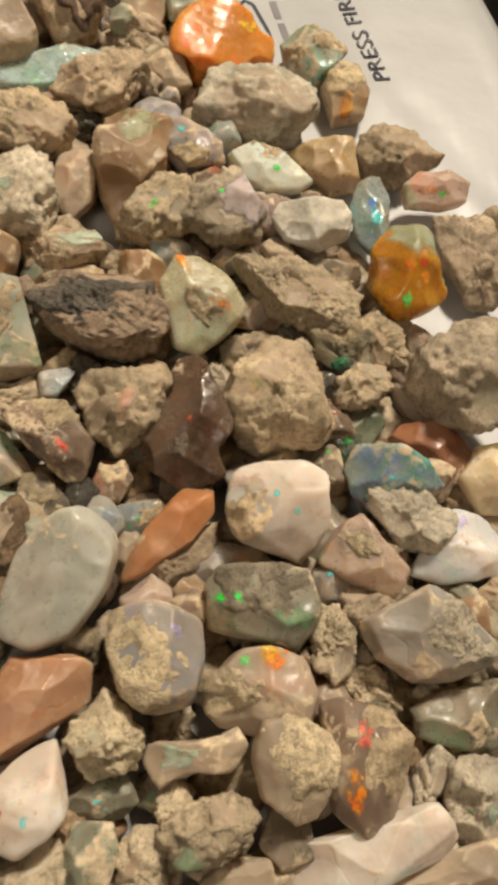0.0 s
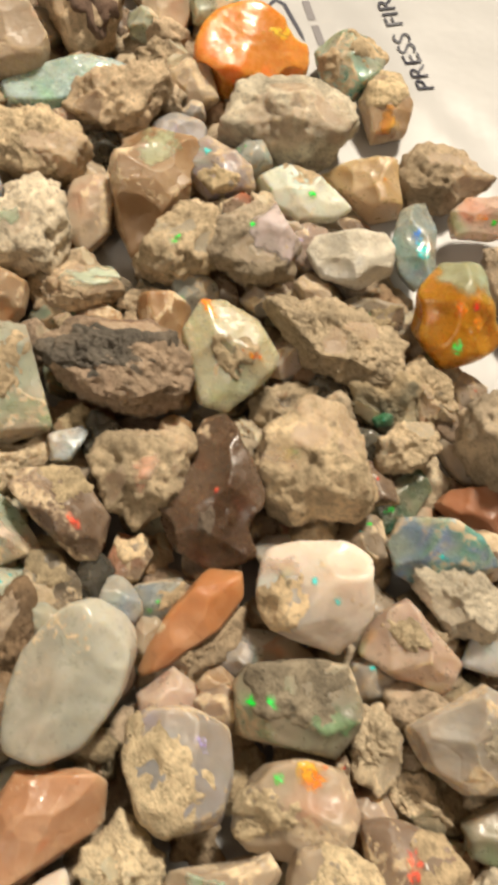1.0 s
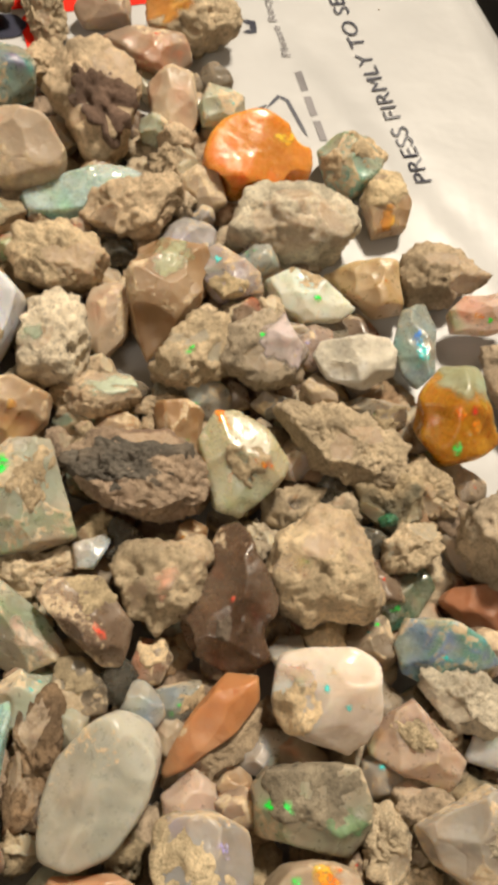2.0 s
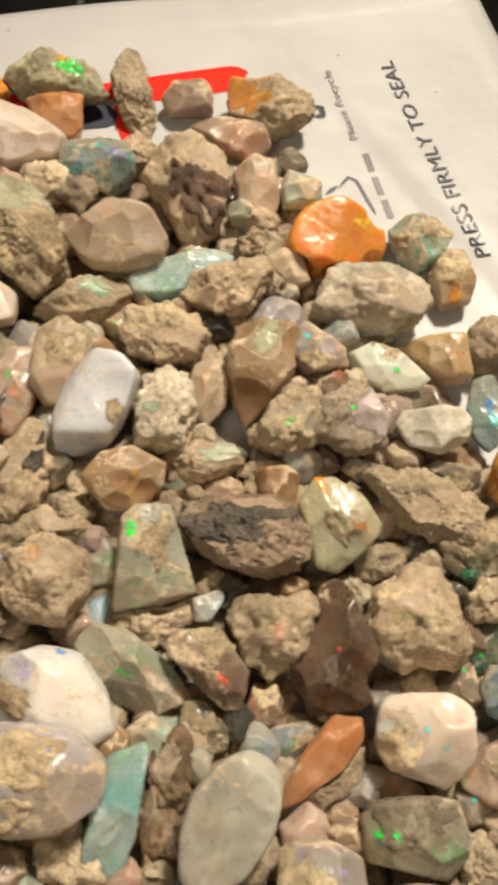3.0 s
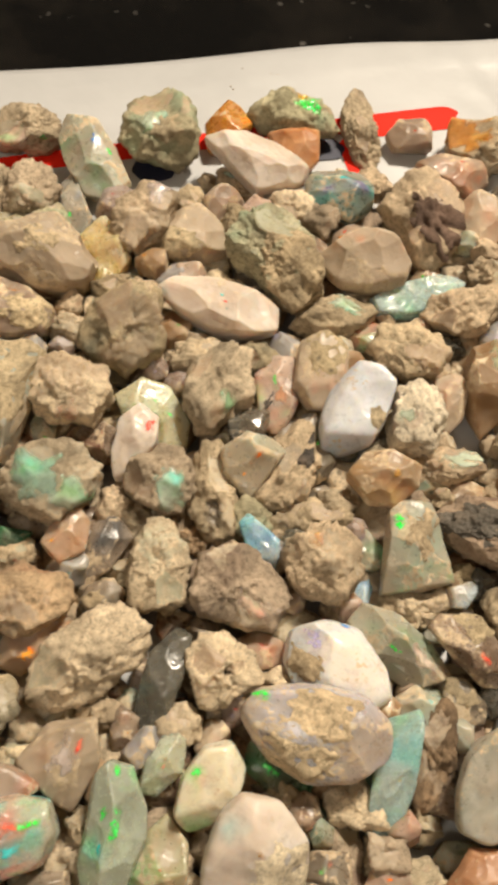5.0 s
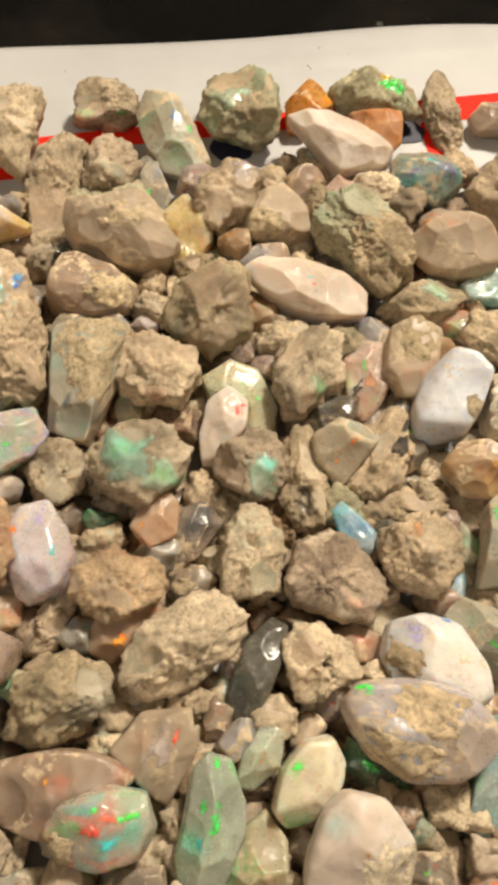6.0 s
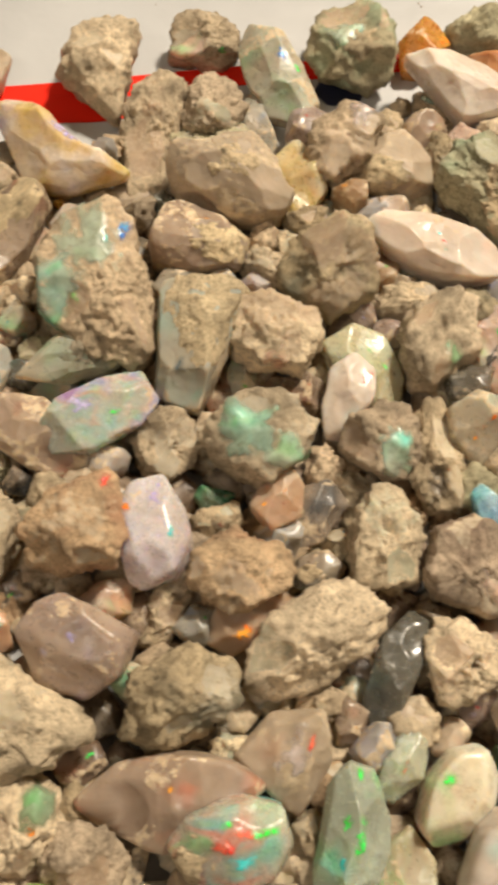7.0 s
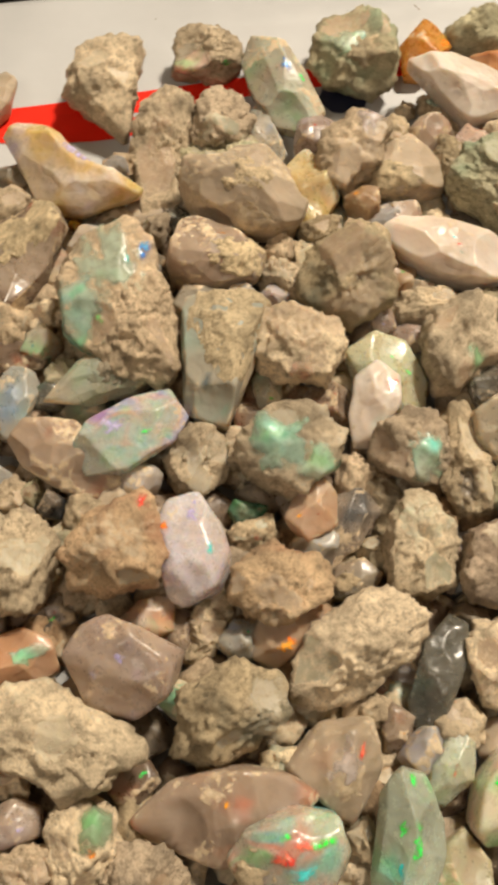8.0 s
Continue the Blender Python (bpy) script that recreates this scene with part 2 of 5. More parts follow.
for key, base, second, rough, sss, fire, amount in (
        ("pinktan", (0.50, 0.40, 0.285), (0.57, 0.45, 0.33), 0.5, 0.2, (PINK, ORANGE), 0.05),
        ("orange", (0.62, 0.235, 0.03), (0.66, 0.30, 0.06), 0.18, 0.5, (ORANGE, RED), 0.25),
        ("orangebrown", (0.44, 0.19, 0.075), (0.5, 0.265, 0.125), 0.35, 0.3, (), 0),
        ("redbrown", (0.22, 0.085, 0.04), (0.3, 0.125, 0.06), 0.4, 0.2, (), 0),
        ("amber", (0.55, 0.22, 0.03), (0.66, 0.34, 0.07), 0.2, 0.4, (ORANGE, YELLOW), 0.2),
        ("amberfire", (0.56, 0.25, 0.02), (0.64, 0.36, 0.05), 0.15, 0.4, (ORANGE, YELLOW, RED, GREEN), 0.4),
        ("amberpale", (0.50, 0.33, 0.13), (0.56, 0.42, 0.24), 0.3, 0.4, (), 0),
        ("brownamber", (0.36, 0.23, 0.12), (0.48, 0.33, 0.18), 0.4, 0.3, (ORANGE, YELLOW), 0.1),
        ("brownclear", (0.40, 0.24, 0.12), (0.45, 0.32, 0.20), 0.35, 0.3, (), 0),
        ("peach", (0.54, 0.33, 0.20), (0.58, 0.42, 0.29), 0.35, 0.4, (PINK, ORANGE), 0.2),
        ("peachdeep", (0.44, 0.23, 0.125), (0.5, 0.3, 0.18), 0.35, 0.35, (ORANGE, RED), 0.1),
        ("pinkwhite", (0.64, 0.54, 0.455), (0.70, 0.63, 0.56), 0.5, 0.4, (PINK, CYAN), 0.15),
        ("pinkclear", (0.58, 0.42, 0.34), (0.64, 0.52, 0.43), 0.3, 0.4, (PINK, ORANGE, GREEN), 0.3),
        ("pinkbrown", (0.36, 0.26, 0.19), (0.44, 0.33, 0.25), 0.32, 0.3, (RED, ORANGE), 0.08),
        ("pinkgreen", (0.54, 0.44, 0.29), (0.42, 0.50, 0.33), 0.3, 0.4, (PINK, GREEN), 0.4),
        ("choc", (0.17, 0.10, 0.06), (0.28, 0.18, 0.12), 0.14, 0.2, (RED, ORANGE), 0.08),
        ("smokybrown", (0.19, 0.13, 0.09), (0.29, 0.21, 0.15), 0.25, 0.2, (RED, ORANGE), 0.1),
        ("smoky", (0.19, 0.155, 0.115), (0.28, 0.24, 0.18), 0.3, 0.2, (), 0),
        ("smokyblue", (0.32, 0.33, 0.29), (0.42, 0.41, 0.35), 0.25, 0.3, (TEAL, BLUE), 0.1),
        ("smokyteal", (0.20, 0.22, 0.19), (0.24, 0.30, 0.25), 0.25, 0.3, (TEAL, CYAN, VIOLET), 0.5),
        ("smokyclear", (0.16, 0.155, 0.13), (0.30, 0.28, 0.23), 0.12, 0.2, (TEAL,), 0.05),
        ("dark", (0.055, 0.055, 0.055), (0.13, 0.125, 0.12), 0.2, 0.1, (), 0),
        ("greyblue", (0.44, 0.41, 0.35), (0.37, 0.43, 0.42), 0.3, 0.3, (BLUE, TEAL), 0.2),
        ("greyclear", (0.39, 0.37, 0.335), (0.46, 0.43, 0.385), 0.35, 0.4, (), 0),
        ("greylav", (0.38, 0.36, 0.34), (0.43, 0.40, 0.40), 0.35, 0.35, (VIOLET,), 0.06),
        ("lavgrey", (0.49, 0.45, 0.44), (0.52, 0.48, 0.49), 0.28, 0.4, (VIOLET, BLUE), 0.08),
        ("lavclear", (0.62, 0.57, 0.57), (0.66, 0.60, 0.65), 0.18, 0.4, (VIOLET, PINK, CYAN), 0.28),
        ("lavbrown", (0.36, 0.27, 0.225), (0.43, 0.34, 0.30), 0.25, 0.35, (VIOLET,), 0.05),
        ("lav", (0.48, 0.41, 0.38), (0.54, 0.46, 0.46), 0.3, 0.4, (CYAN, VIOLET, PINK), 0.15),
        ("lavwhite", (0.56, 0.585, 0.64), (0.60, 0.61, 0.64), 0.3, 0.5, (VIOLET, CYAN), 0.04),
        ("milky", (0.60, 0.605, 0.61), (0.66, 0.61, 0.56), 0.25, 0.5, (CYAN, PINK), 0.05),
        ("cream", (0.70, 0.56, 0.36), (0.74, 0.64, 0.50), 0.3, 0.5, (ORANGE,), 0.05),
        ("creamfire", (0.72, 0.65, 0.49), (0.7, 0.67, 0.54), 0.2, 0.5, (GREEN, PINK, CYAN), 0.35),
        ("yellowclear", (0.66, 0.49, 0.22), (0.64, 0.56, 0.40), 0.22, 0.4, (YELLOW, ORANGE), 0.4),
        ("yellowlav", (0.7, 0.5, 0.21), (0.62, 0.56, 0.54), 0.22, 0.4, (YELLOW, VIOLET), 0.35),
        ("mint", (0.37, 0.365, 0.31), (0.45, 0.44, 0.385), 0.3, 0.5, (), 0),
        ("mintclear", (0.56, 0.57, 0.44), (0.52, 0.58, 0.46), 0.2, 0.5, (GREEN, PINK), 0.35),
        ("firemint", (0.66, 0.66, 0.56), (0.6, 0.7, 0.6), 0.12, 0.4, (GREEN, CYAN, PINK, VIOLET), 0.65),
        ("firemulti", (0.6, 0.54, 0.43), (0.54, 0.64, 0.5), 0.15, 0.4, (GREEN, CYAN, RED, PINK, GREEN), 0.85),
        ("greenclear", (0.56, 0.51, 0.34), (0.5, 0.53, 0.38), 0.2, 0.4, (GREEN, ORANGE), 0.25),
        ("greencrystal", (0.48, 0.52, 0.42), (0.52, 0.60, 0.48), 0.1, 0.3, (GREEN, GREEN, CYAN), 0.3),
        ("greengrey", (0.45, 0.42, 0.33), (0.44, 0.47, 0.37), 0.3, 0.3, (GREEN, TEAL), 0.22),
        ("greendark", (0.26, 0.245, 0.18), (0.32, 0.33, 0.24), 0.3, 0.2, (GREEN, TEAL), 0.12),
        ("moss", (0.36, 0.37, 0.22), (0.34, 0.40, 0.28), 0.35, 0.3, (), 0),
        ("bottle", (0.19, 0.25, 0.14), (0.22, 0.32, 0.20), 0.2, 0.3, (GREEN,), 0.3),
        ("seafoam", (0.44, 0.5, 0.38), (0.48, 0.56, 0.45), 0.3, 0.3, (GREEN, CYAN), 0.3),
        ("aqua", (0.28, 0.40, 0.31), (0.36, 0.47, 0.38), 0.25, 0.4, (CYAN, GREEN), 0.3),
        ("aquawhite", (0.64, 0.66, 0.57), (0.58, 0.65, 0.57), 0.25, 0.4, (CYAN,), 0.05),
        ("aquagrey", (0.44, 0.46, 0.38), (0.4, 0.48, 0.41), 0.35, 0.3, (TEAL,), 0.05),
        ("aquaamber", (0.5, 0.45, 0.31), (0.47, 0.52, 0.43), 0.25, 0.4, (CYAN, ORANGE), 0.08),
        ("aquafire", (0.42, 0.54, 0.51), (0.48, 0.60, 0.57), 0.15, 0.35, (CYAN, TEAL, GREEN), 0.42),
        ("tealdark", (0.06, 0.15, 0.10), (0.10, 0.24, 0.16), 0.2, 0.3, (GREEN, TEAL), 0.4),
        ("blueclear", (0.36, 0.38, 0.32), (0.32, 0.40, 0.40), 0.2, 0.4, (BLUE, CYAN, CYAN), 0.5),
        ("bluewhite", (0.50, 0.56, 0.58), (0.56, 0.58, 0.56), 0.2, 0.5, (CYAN,), 0.05),
        ("blueshard", (0.46, 0.58, 0.66), (0.54, 0.64, 0.7), 0.12, 0.4, (BLUE, CYAN), 0.7),
        ("fireblue", (0.34, 0.39, 0.34), (0.38, 0.46, 0.43), 0.15, 0.3, (CYAN, TEAL, BLUE, YELLOW), 0.8),
        ("rosefire", (0.62, 0.30, 0.17), (0.60, 0.42, 0.27), 0.2, 0.4, (ORANGE,), 0.2),
        ("inkblue", (0.05, 0.09, 0.11), (0.09, 0.14, 0.16), 0.4, 0.1, (), 0)):
    sand = 0.1 if key in GLASSY else (0.2 if key in MILKY else 0.4 if key in CLEAN else 0.85)
    clear = 0.08 if key in MILKY else (0.6 if key in ("choc", "smokyclear") else 0.32)
    if key in GLASSY:
        base, second = shade(base, 1.08), shade(second, 1.08)
    MATS[key] = gem_material(key + "_opal", base, second, rough, min(0.9, sss * 1.9), fire, amount, clear, sand, warm=0.08 if key in ("orange", "amber", "amberfire", "milky") else (0.3 if key in MILKY or key in GLASSY else 0.6))
    if key in FACES:
        MATS[key + "_face"] = gem_material(key + "_face", base, second, max(0.3, rough), sss, fire, amount, 0.0, 0.0, True, 0.12)
for key, a, b in (("green", (0.01, 0.88, 0.06), (0.14, 1.0, 0.26)), ("red", (0.85, 0.06, 0.04), (0.90, 0.20, 0.12)),
                  ("orange", (0.98, 0.22, 0.02), (0.98, 0.42, 0.05)), ("blue", (0.10, 0.28, 0.80), (0.18, 0.55, 0.90)),
                  ("cyan", (0.03, 0.62, 0.62), (0.12, 0.80, 0.82)), ("violet", (0.48, 0.42, 0.78), (0.60, 0.55, 0.80)),
                  ("yellow", (0.85, 0.62, 0.08), (0.90, 0.45, 0.05))):
    MATS["flash_" + key] = flash_material("flash_" + key, a, b)


def plain_material(name, color, rough=0.5, vary=0.12, scale=40.0, bump=0.0, spec=0.5):
    mat, tree, bsdf = nodes_of(name)
    where, rnd = spot(tree)
    n = noise_at(tree, where, scale, 4, 0.6)
    tree.links.new(ramp(tree, n, (0.3, shade(color, 1 - vary)), (0.7, shade(color, 1 + vary))), bsdf.inputs["Base Color"])
    bsdf.inputs["Roughness"].default_value = rough
    bsdf.inputs["Specular IOR Level"].default_value = spec
    if bump:
        bumped(tree, bsdf, n, bump, 0.001)
    return mat


def plastic_material():
    """White mailer film: a little grey show-through, smudges and soft creases."""
    mat, tree, bsdf = nodes_of("white_mailer_film")
    where, rnd = spot(tree)
    broad = noise_at(tree, where, 14, 4, 0.55)
    col = ramp(tree, broad, (0.35, (0.405, 0.405, 0.405)), (0.6, (0.475, 0.475, 0.475)))
    dust = ramp(tree, noise_at(tree, where, 170, 5, 0.7), (0.66, (0, 0, 0)), (0.80, (0.45, 0.45, 0.45)))
    col = mixed(tree, dust, col, (0.55, 0.49, 0.40))
    tree.links.new(col, bsdf.inputs["Base Color"])
    bsdf.inputs["Roughness"].default_value = 0.42
    bumped(tree, bsdf, mixed(tree, 0.5, broad, noise_at(tree, where, 45, 3, 0.5)), 0.35, 0.004)
    return mat


def granite_material():
    mat, tree, bsdf = nodes_of("black_polished_stone")
    where, rnd = spot(tree)
    speck = add(tree, "ShaderNodeTexVoronoi", Scale=130.0)
    tree.links.new(where, speck.inputs["Vector"])
    lone = ramp(tree, noise_at(tree, where, 60, 2, 0.5), (0.60, (0, 0, 0)), (0.66, (1, 1, 1)))
    dot = ramp(tree, speck.outputs["Distance"], (0.10, (0.55, 0.55, 0.55)), (0.26, (0, 0, 0)))
    base = ramp(tree, noise_at(tree, where, 22, 5, 0.6), (0.45, (0.004, 0.004, 0.004)), (0.75, (0.014, 0.012, 0.010)))
    tree.links.new(mixed(tree, mixed(tree, 1.0, lone, dot, "MULTIPLY"), base, (0.13, 0.12, 0.11)), bsdf.inputs["Base Color"])
    bsdf.inputs["Roughness"].default_value = 0.12
    bsdf.inputs["Specular IOR Level"].default_value = 0.17
    return mat


FILM, GRANITE = plastic_material(), granite_material()
RED_INK = plain_material("red_ink", (0.74, 0.022, 0.008), 0.6, 0.08, spec=0.12)
NAVY_INK = plain_material("navy_ink", (0.012, 0.014, 0.035), 0.4, 0.2)
GREY_INK = plain_material("grey_ink", (0.16, 0.15, 0.16), 0.5, 0.15)
PLASTER = plain_material("room_plaster", (0.55, 0.50, 0.43), 0.9, 0.05, 6.0)
CEILING_PAINT = plain_material("ceiling_paint", (0.72, 0.69, 0.63), 0.9, 0.04, 6.0)
FLOOR_WOOD = plain_material("floor_wood", (0.24, 0.16, 0.10), 0.5, 0.3, 9.0)
CABINET_PAINT = plain_material("cabinet_paint", (0.30, 0.25, 0.20), 0.6, 0.1, 9.0)


# ---- small mesh helpers ----
def part(name, bm, material, parent=None, label="", smooth=False):
    mesh = bpy.data.meshes.new(name)
    bm.to_mesh(mesh)
    bm.free()
    mesh.materials.append(material)
    if smooth:
        mesh.polygons.foreach_set("use_smooth", [True] * len(mesh.polygons))
    ob = new(name, mesh)
    ob.parent = parent
    if label:
        tagged(ob, label)
    return ob


def box_bm(x0, y0, z0, x1, y1, z1, bevel=0.0):
    bm = bmesh.new()
    bmesh.ops.create_cube(bm, size=1.0)
    for v in bm.verts:
        v.co = Vector((x0 + (v.co.x + 0.5) * (x1 - x0), y0 + (v.co.y + 0.5) * (y1 - y0), z0 + (v.co.z + 0.5) * (z1 - z0)))
    if bevel:
        bmesh.ops.bevel(bm, geom=bm.edges[:], offset=bevel, segments=3, affect="EDGES", profile=0.5)
    return bm


# ---- the room that closes the place ----
TOP = -0.0022
tagged(part("floor", box_bm(-2.2, -2.2, -0.96, 2.2, 2.2, -0.91), FLOOR_WOOD), "brown wooden floor under the counter", "floor", kind="structure")
tagged(part("ceiling", box_bm(-2.2, -2.2, 1.60, 2.2, 2.2, 1.66), CEILING_PAINT), "plain off-white painted ceiling above counter", "ceiling", kind="structure")
for wall, b in (("wall_north", (-2.2, 2.2, -0.91, 2.2, 2.3, 1.60)), ("wall_south", (-2.2, -2.3, -0.91, 2.2, -2.2, 1.60)),
                ("wall_east", (2.2, -2.2, -0.91, 2.3, 2.2, 1.60)), ("wall_west", (-2.3, -2.2, -0.91, -2.2, 2.2, 1.60))):
    tagged(part(wall, box_bm(*b), PLASTER), "plain warm beige plaster room wall", "wall", kind="structure")
counter = tagged(part("countertop", box_bm(-1.1, -0.35, TOP - 0.03, 1.0, 0.95, TOP, 0.003), GRANITE),
                 "black polished stone countertop with pale specks", "countertop")
tagged(part("base_cabinet", box_bm(-1.05, -0.30, -0.91, 0.95, 0.90, TOP - 0.03), CABINET_PAINT), "plain painted cabinet carrying the stone countertop", "cabinet")

# ---- the mailing bag ----
CORNER, ALONG, DOWN = Vector((0.083, 0.3975, 0)), Vector((-0.953, -0.302, 0)), Vector((0.252, -0.968, 0))
BAG_W, BAG_H = 0.42, 0.46


def bag_z(x, y):
    """Height of the film: flat under the stones, gentle waves near its hems."""
    a = noise.noise(Vector((x * 11, y * 11, 3.1)))
    b = noise.noise(Vector((x * 34 + y * 9, y * 20, 7.7)))
    seam = (x - 0.002) * 0.83 + (y - 0.330) * 0.55
    fold = 0.0007 * math.exp(-(seam / 0.0022) ** 2) - 0.0005 * math.exp(-((seam - 0.010) / 0.003) ** 2)
    return 0.0011 * a + 0.0005 * b + fold


def mailing_bag():
    bm = bmesh.new()
    nu, nv = 120, 130
    rows = []
    for i in range(nu + 1):
        row = []
        for j in range(nv + 1):
            a, d = BAG_W * i / nu, BAG_H * j / nv
            wob = 0.0016 * math.sin(a * 31 + 0.6) + 0.0045 * math.exp(-((a - 0.09) / 0.05) ** 2)
            wob2 = 0.0015 * math.sin(d * 38)
            p = CORNER + ALONG * (a + wob2 * (1 - i / nu)) + DOWN * (d + wob * (1 - j / nv))
            hem = min(a, d, BAG_W - a, BAG_H - d)
            z = bag_z(p.x, p.y)
            z += 0.0006 * math.exp(-((d - 0.013 - 0.02 * a) / 0.0016) ** 2) + 0.0006 * math.exp(-((a - 0.010) / 0.0015) ** 2)
            k = max(0.0, 1 - hem / 0.006)
            z = z * (1 - k) + (TOP + 0.0008) * k
            row.append(bm.verts.new((p.x, p.y, z)))
        rows.append(row)
    for i in range(nu):
        for j in range(nv):
            bm.faces.new((rows[i][j], rows[i][j + 1], rows[i + 1][j + 1], rows[i + 1][j]))
    rim = [e for e in bm.edges if e.is_boundary]
    made = bmesh.ops.extrude_edge_only(bm, edges=rim)["geom"]
    for v in made:
        if isinstance(v, bmesh.types.BMVert):
            v.co.z = TOP + 0.0001
    bmesh.ops.recalc_face_normals(bm, faces=bm.faces[:])
    return tagged(part("mailing_bag", bm, FILM, smooth=True), "white plastic mailing bag with red and black print", "mailing bag")


bag = mailing_bag()


def print_strip(name, points, width, material, label, lift=0.0002, ends=6):
    """A flat inked stroke along a line of a few points, with rounded ends, laid on the film."""
    bm = bmesh.new()
    line = []
    for (x0, y0), (x1, y1) in zip(points, points[1:]):
        n = max(2, int(math.hypot(x1 - x0, y1 - y0) / 0.0025))
        line += [(x0 + (x1 - x0) * k / n, y0 + (y1 - y0) * k / n) for k in range(n)]
    line.append(points[-1])
    sides = []
    for k, (x, y) in enumerate(line):
        a, b = line[max(0, k - 1)], line[min(len(line) - 1, k + 1)]
        d = Vector((b[0] - a[0], b[1] - a[1])).normalized()
        w = width / 2
        m = min(k, len(line) - 1 - k)
        if m < ends:
            w *= math.sqrt(max(0.02, 1 - (1 - m / ends) ** 2))
        sides.append([bm.verts.new((x - d.y * w * s, y + d.x * w * s, bag_z(x - d.y * w * s, y + d.x * w * s) + lift)) for s in (-1, -0.5, 0, 0.5, 1)])
    for p, q in zip(sides, sides[1:]):
        for k in range(4):
            bm.faces.new((p[k], q[k], q[k + 1], p[k + 1]))
    bmesh.ops.recalc_face_normals(bm, faces=bm.faces[:])
    return part(name, bm, material, bag, label)


def lettering(name, text, start, end, cap, material, label):
    """Flat letters on the film from start to end, cap metres high."""
    curve = bpy.data.curves.new(name, "FONT")
    curve.body, curve.size, curve.resolution_u = text, cap / 0.70, 3
    tmp = new(name + "_tmp", curve)
    bpy.context.view_layer.update()
    mesh = bpy.data.meshes.new_from_object(tmp.evaluated_get(bpy.context.evaluated_depsgraph_get()))
    bpy.data.objects.remove(tmp)
    xs = [v.co.x for v in mesh.vertices]
    wide = max(xs) - min(xs)
    d = Vector((end[0] - start[0], end[1] - start[1]))
    u, k = d.normalized(), d.length / wide
    for v in mesh.vertices:
        x, y = v.co.x - min(xs), v.co.y
        px, py = start[0] + u.x * x * k - u.y * y, start[1] + u.y * x * k + u.x * y
        v.co = Vector((px, py, bag_z(px, py) + 0.0005))
    mesh.materials.append(material)
    ob = new(name, mesh)
    ob.parent = bag
    return tagged(ob, label)


lettering("printed_line", "PRESS FIRMLY TO SEAL", (0.0745, 0.2395), (0.0462, 0.3335), 0.0056, NAVY_INK, "dark printed words on the film")
lettering("printed_note", "Please Recycle", (0.0305, 0.2885), (0.0215, 0.3245), 0.0030, GREY_INK, "small grey printed words")
for k in range(3):
    s0 = (0.0405 - 0.00245 * k * 1.15, 0.2525 + 0.0105 * k)
    print_strip("printed_bar", [s0, (s0[0] - 0.0021, s0[1] + 0.0082)], 0.0024, GREY_INK, "grey bar of small print", ends=0)
print_strip("printed_symbol", [(0.0222, 0.2640), (0.0262, 0.2700), (0.0290, 0.2685), (0.0352, 0.2535)], 0.0013, NAVY_INK, "dark outline of a printed arrow symbol", ends=2)
print_strip("printed_symbol", [(0.0175, 0.2605), (0.0222, 0.2655)], 0.0022, NAVY_INK, "dark arrow tip of a printed symbol", ends=2)
print_strip("printed_mark", [(0.0135, 0.3045), (0.0175, 0.3030), (0.0180, 0.2995), (0.0145, 0.2985)], 0.0024, NAVY_INK, "dark round printed mark", ends=2)
print_strip("red_band", [(-0.2700, 0.2275), (-0.0100, 0.3190)], 0.0085, RED_INK, "bright red printed band", ends=3)
print_strip("red_swash", [(-0.0560, 0.2990), (-0.0105, 0.3150)], 0.0095, RED_INK, "bright red printed swash", lift=0.0003, ends=2)
print_strip("red_swash", [(-0.2420, 0.2330), (-0.1900, 0.2450)], 0.0120, RED_INK, "bright red printed swash", lift=0.00035, ends=8)
print_strip("red_swash", [(-0.0560, 0.2960), (-0.0455, 0.2660)], 0.0080, RED_INK, "bright red printed swash", lift=0.00035, ends=3)
print_strip("navy_block", [(-0.0850, 0.2820), (-0.0560, 0.2900)], 0.0110, NAVY_INK, "dark navy printed block", lift=0.0005, ends=2)
print_strip("navy_block", [(-0.1350, 0.2640), (-0.1190, 0.2690)], 0.0130, NAVY_INK, "dark navy printed block", lift=0.0005, ends=2)


# ---- the stones ----
def hashed(ix, iy, iz, seed):
    h = (ix * 374761393 + iy * 668265263 + iz * 2147483647 + seed * 974634777) & 0xFFFFFFFF
    h = ((h ^ (h >> 13)) * 1274126177) & 0xFFFFFFFF
    return ((h ^ (h >> 16)) & 0xFFFF) / 32767.5 - 1.0


def rough(p, seed, octaves=1, gain=0.5):
    """Smooth noise from -1 to 1 for an array of points."""
    total, amp = np.zeros(len(p)), 1.0
    for o in range(octaves):
        q = p * (2.03 ** o) + 17.7 * o + 1000.0
        i = np.floor(q).astype(np.int64)
        f = q - i
        f = f * f * (3 - 2 * f)
        acc = 0
        for dx in (0, 1):
            for dy in (0, 1):
                for dz in (0, 1):
                    w = (f[:, 0] if dx else 1 - f[:, 0]) * (f[:, 1] if dy else 1 - f[:, 1]) * (f[:, 2] if dz else 1 - f[:, 2])
                    acc = acc + w * hashed(i[:, 0] + dx, i[:, 1] + dy, i[:, 2] + dz, seed + o)
        total += amp * acc
        amp *= gain
    return total


def unit_ball(level):
    bm = bmesh.new()
    bmesh.ops.create_icosphere(bm, subdivisions=level, radius=1.0)
    co = np.array([v.co[:] for v in bm.verts])
    tri = np.array([[v.index for v in f.verts] for f in bm.faces])
    bm.free()
    return co / np.linalg.norm(co, axis=1)[:, None], tri


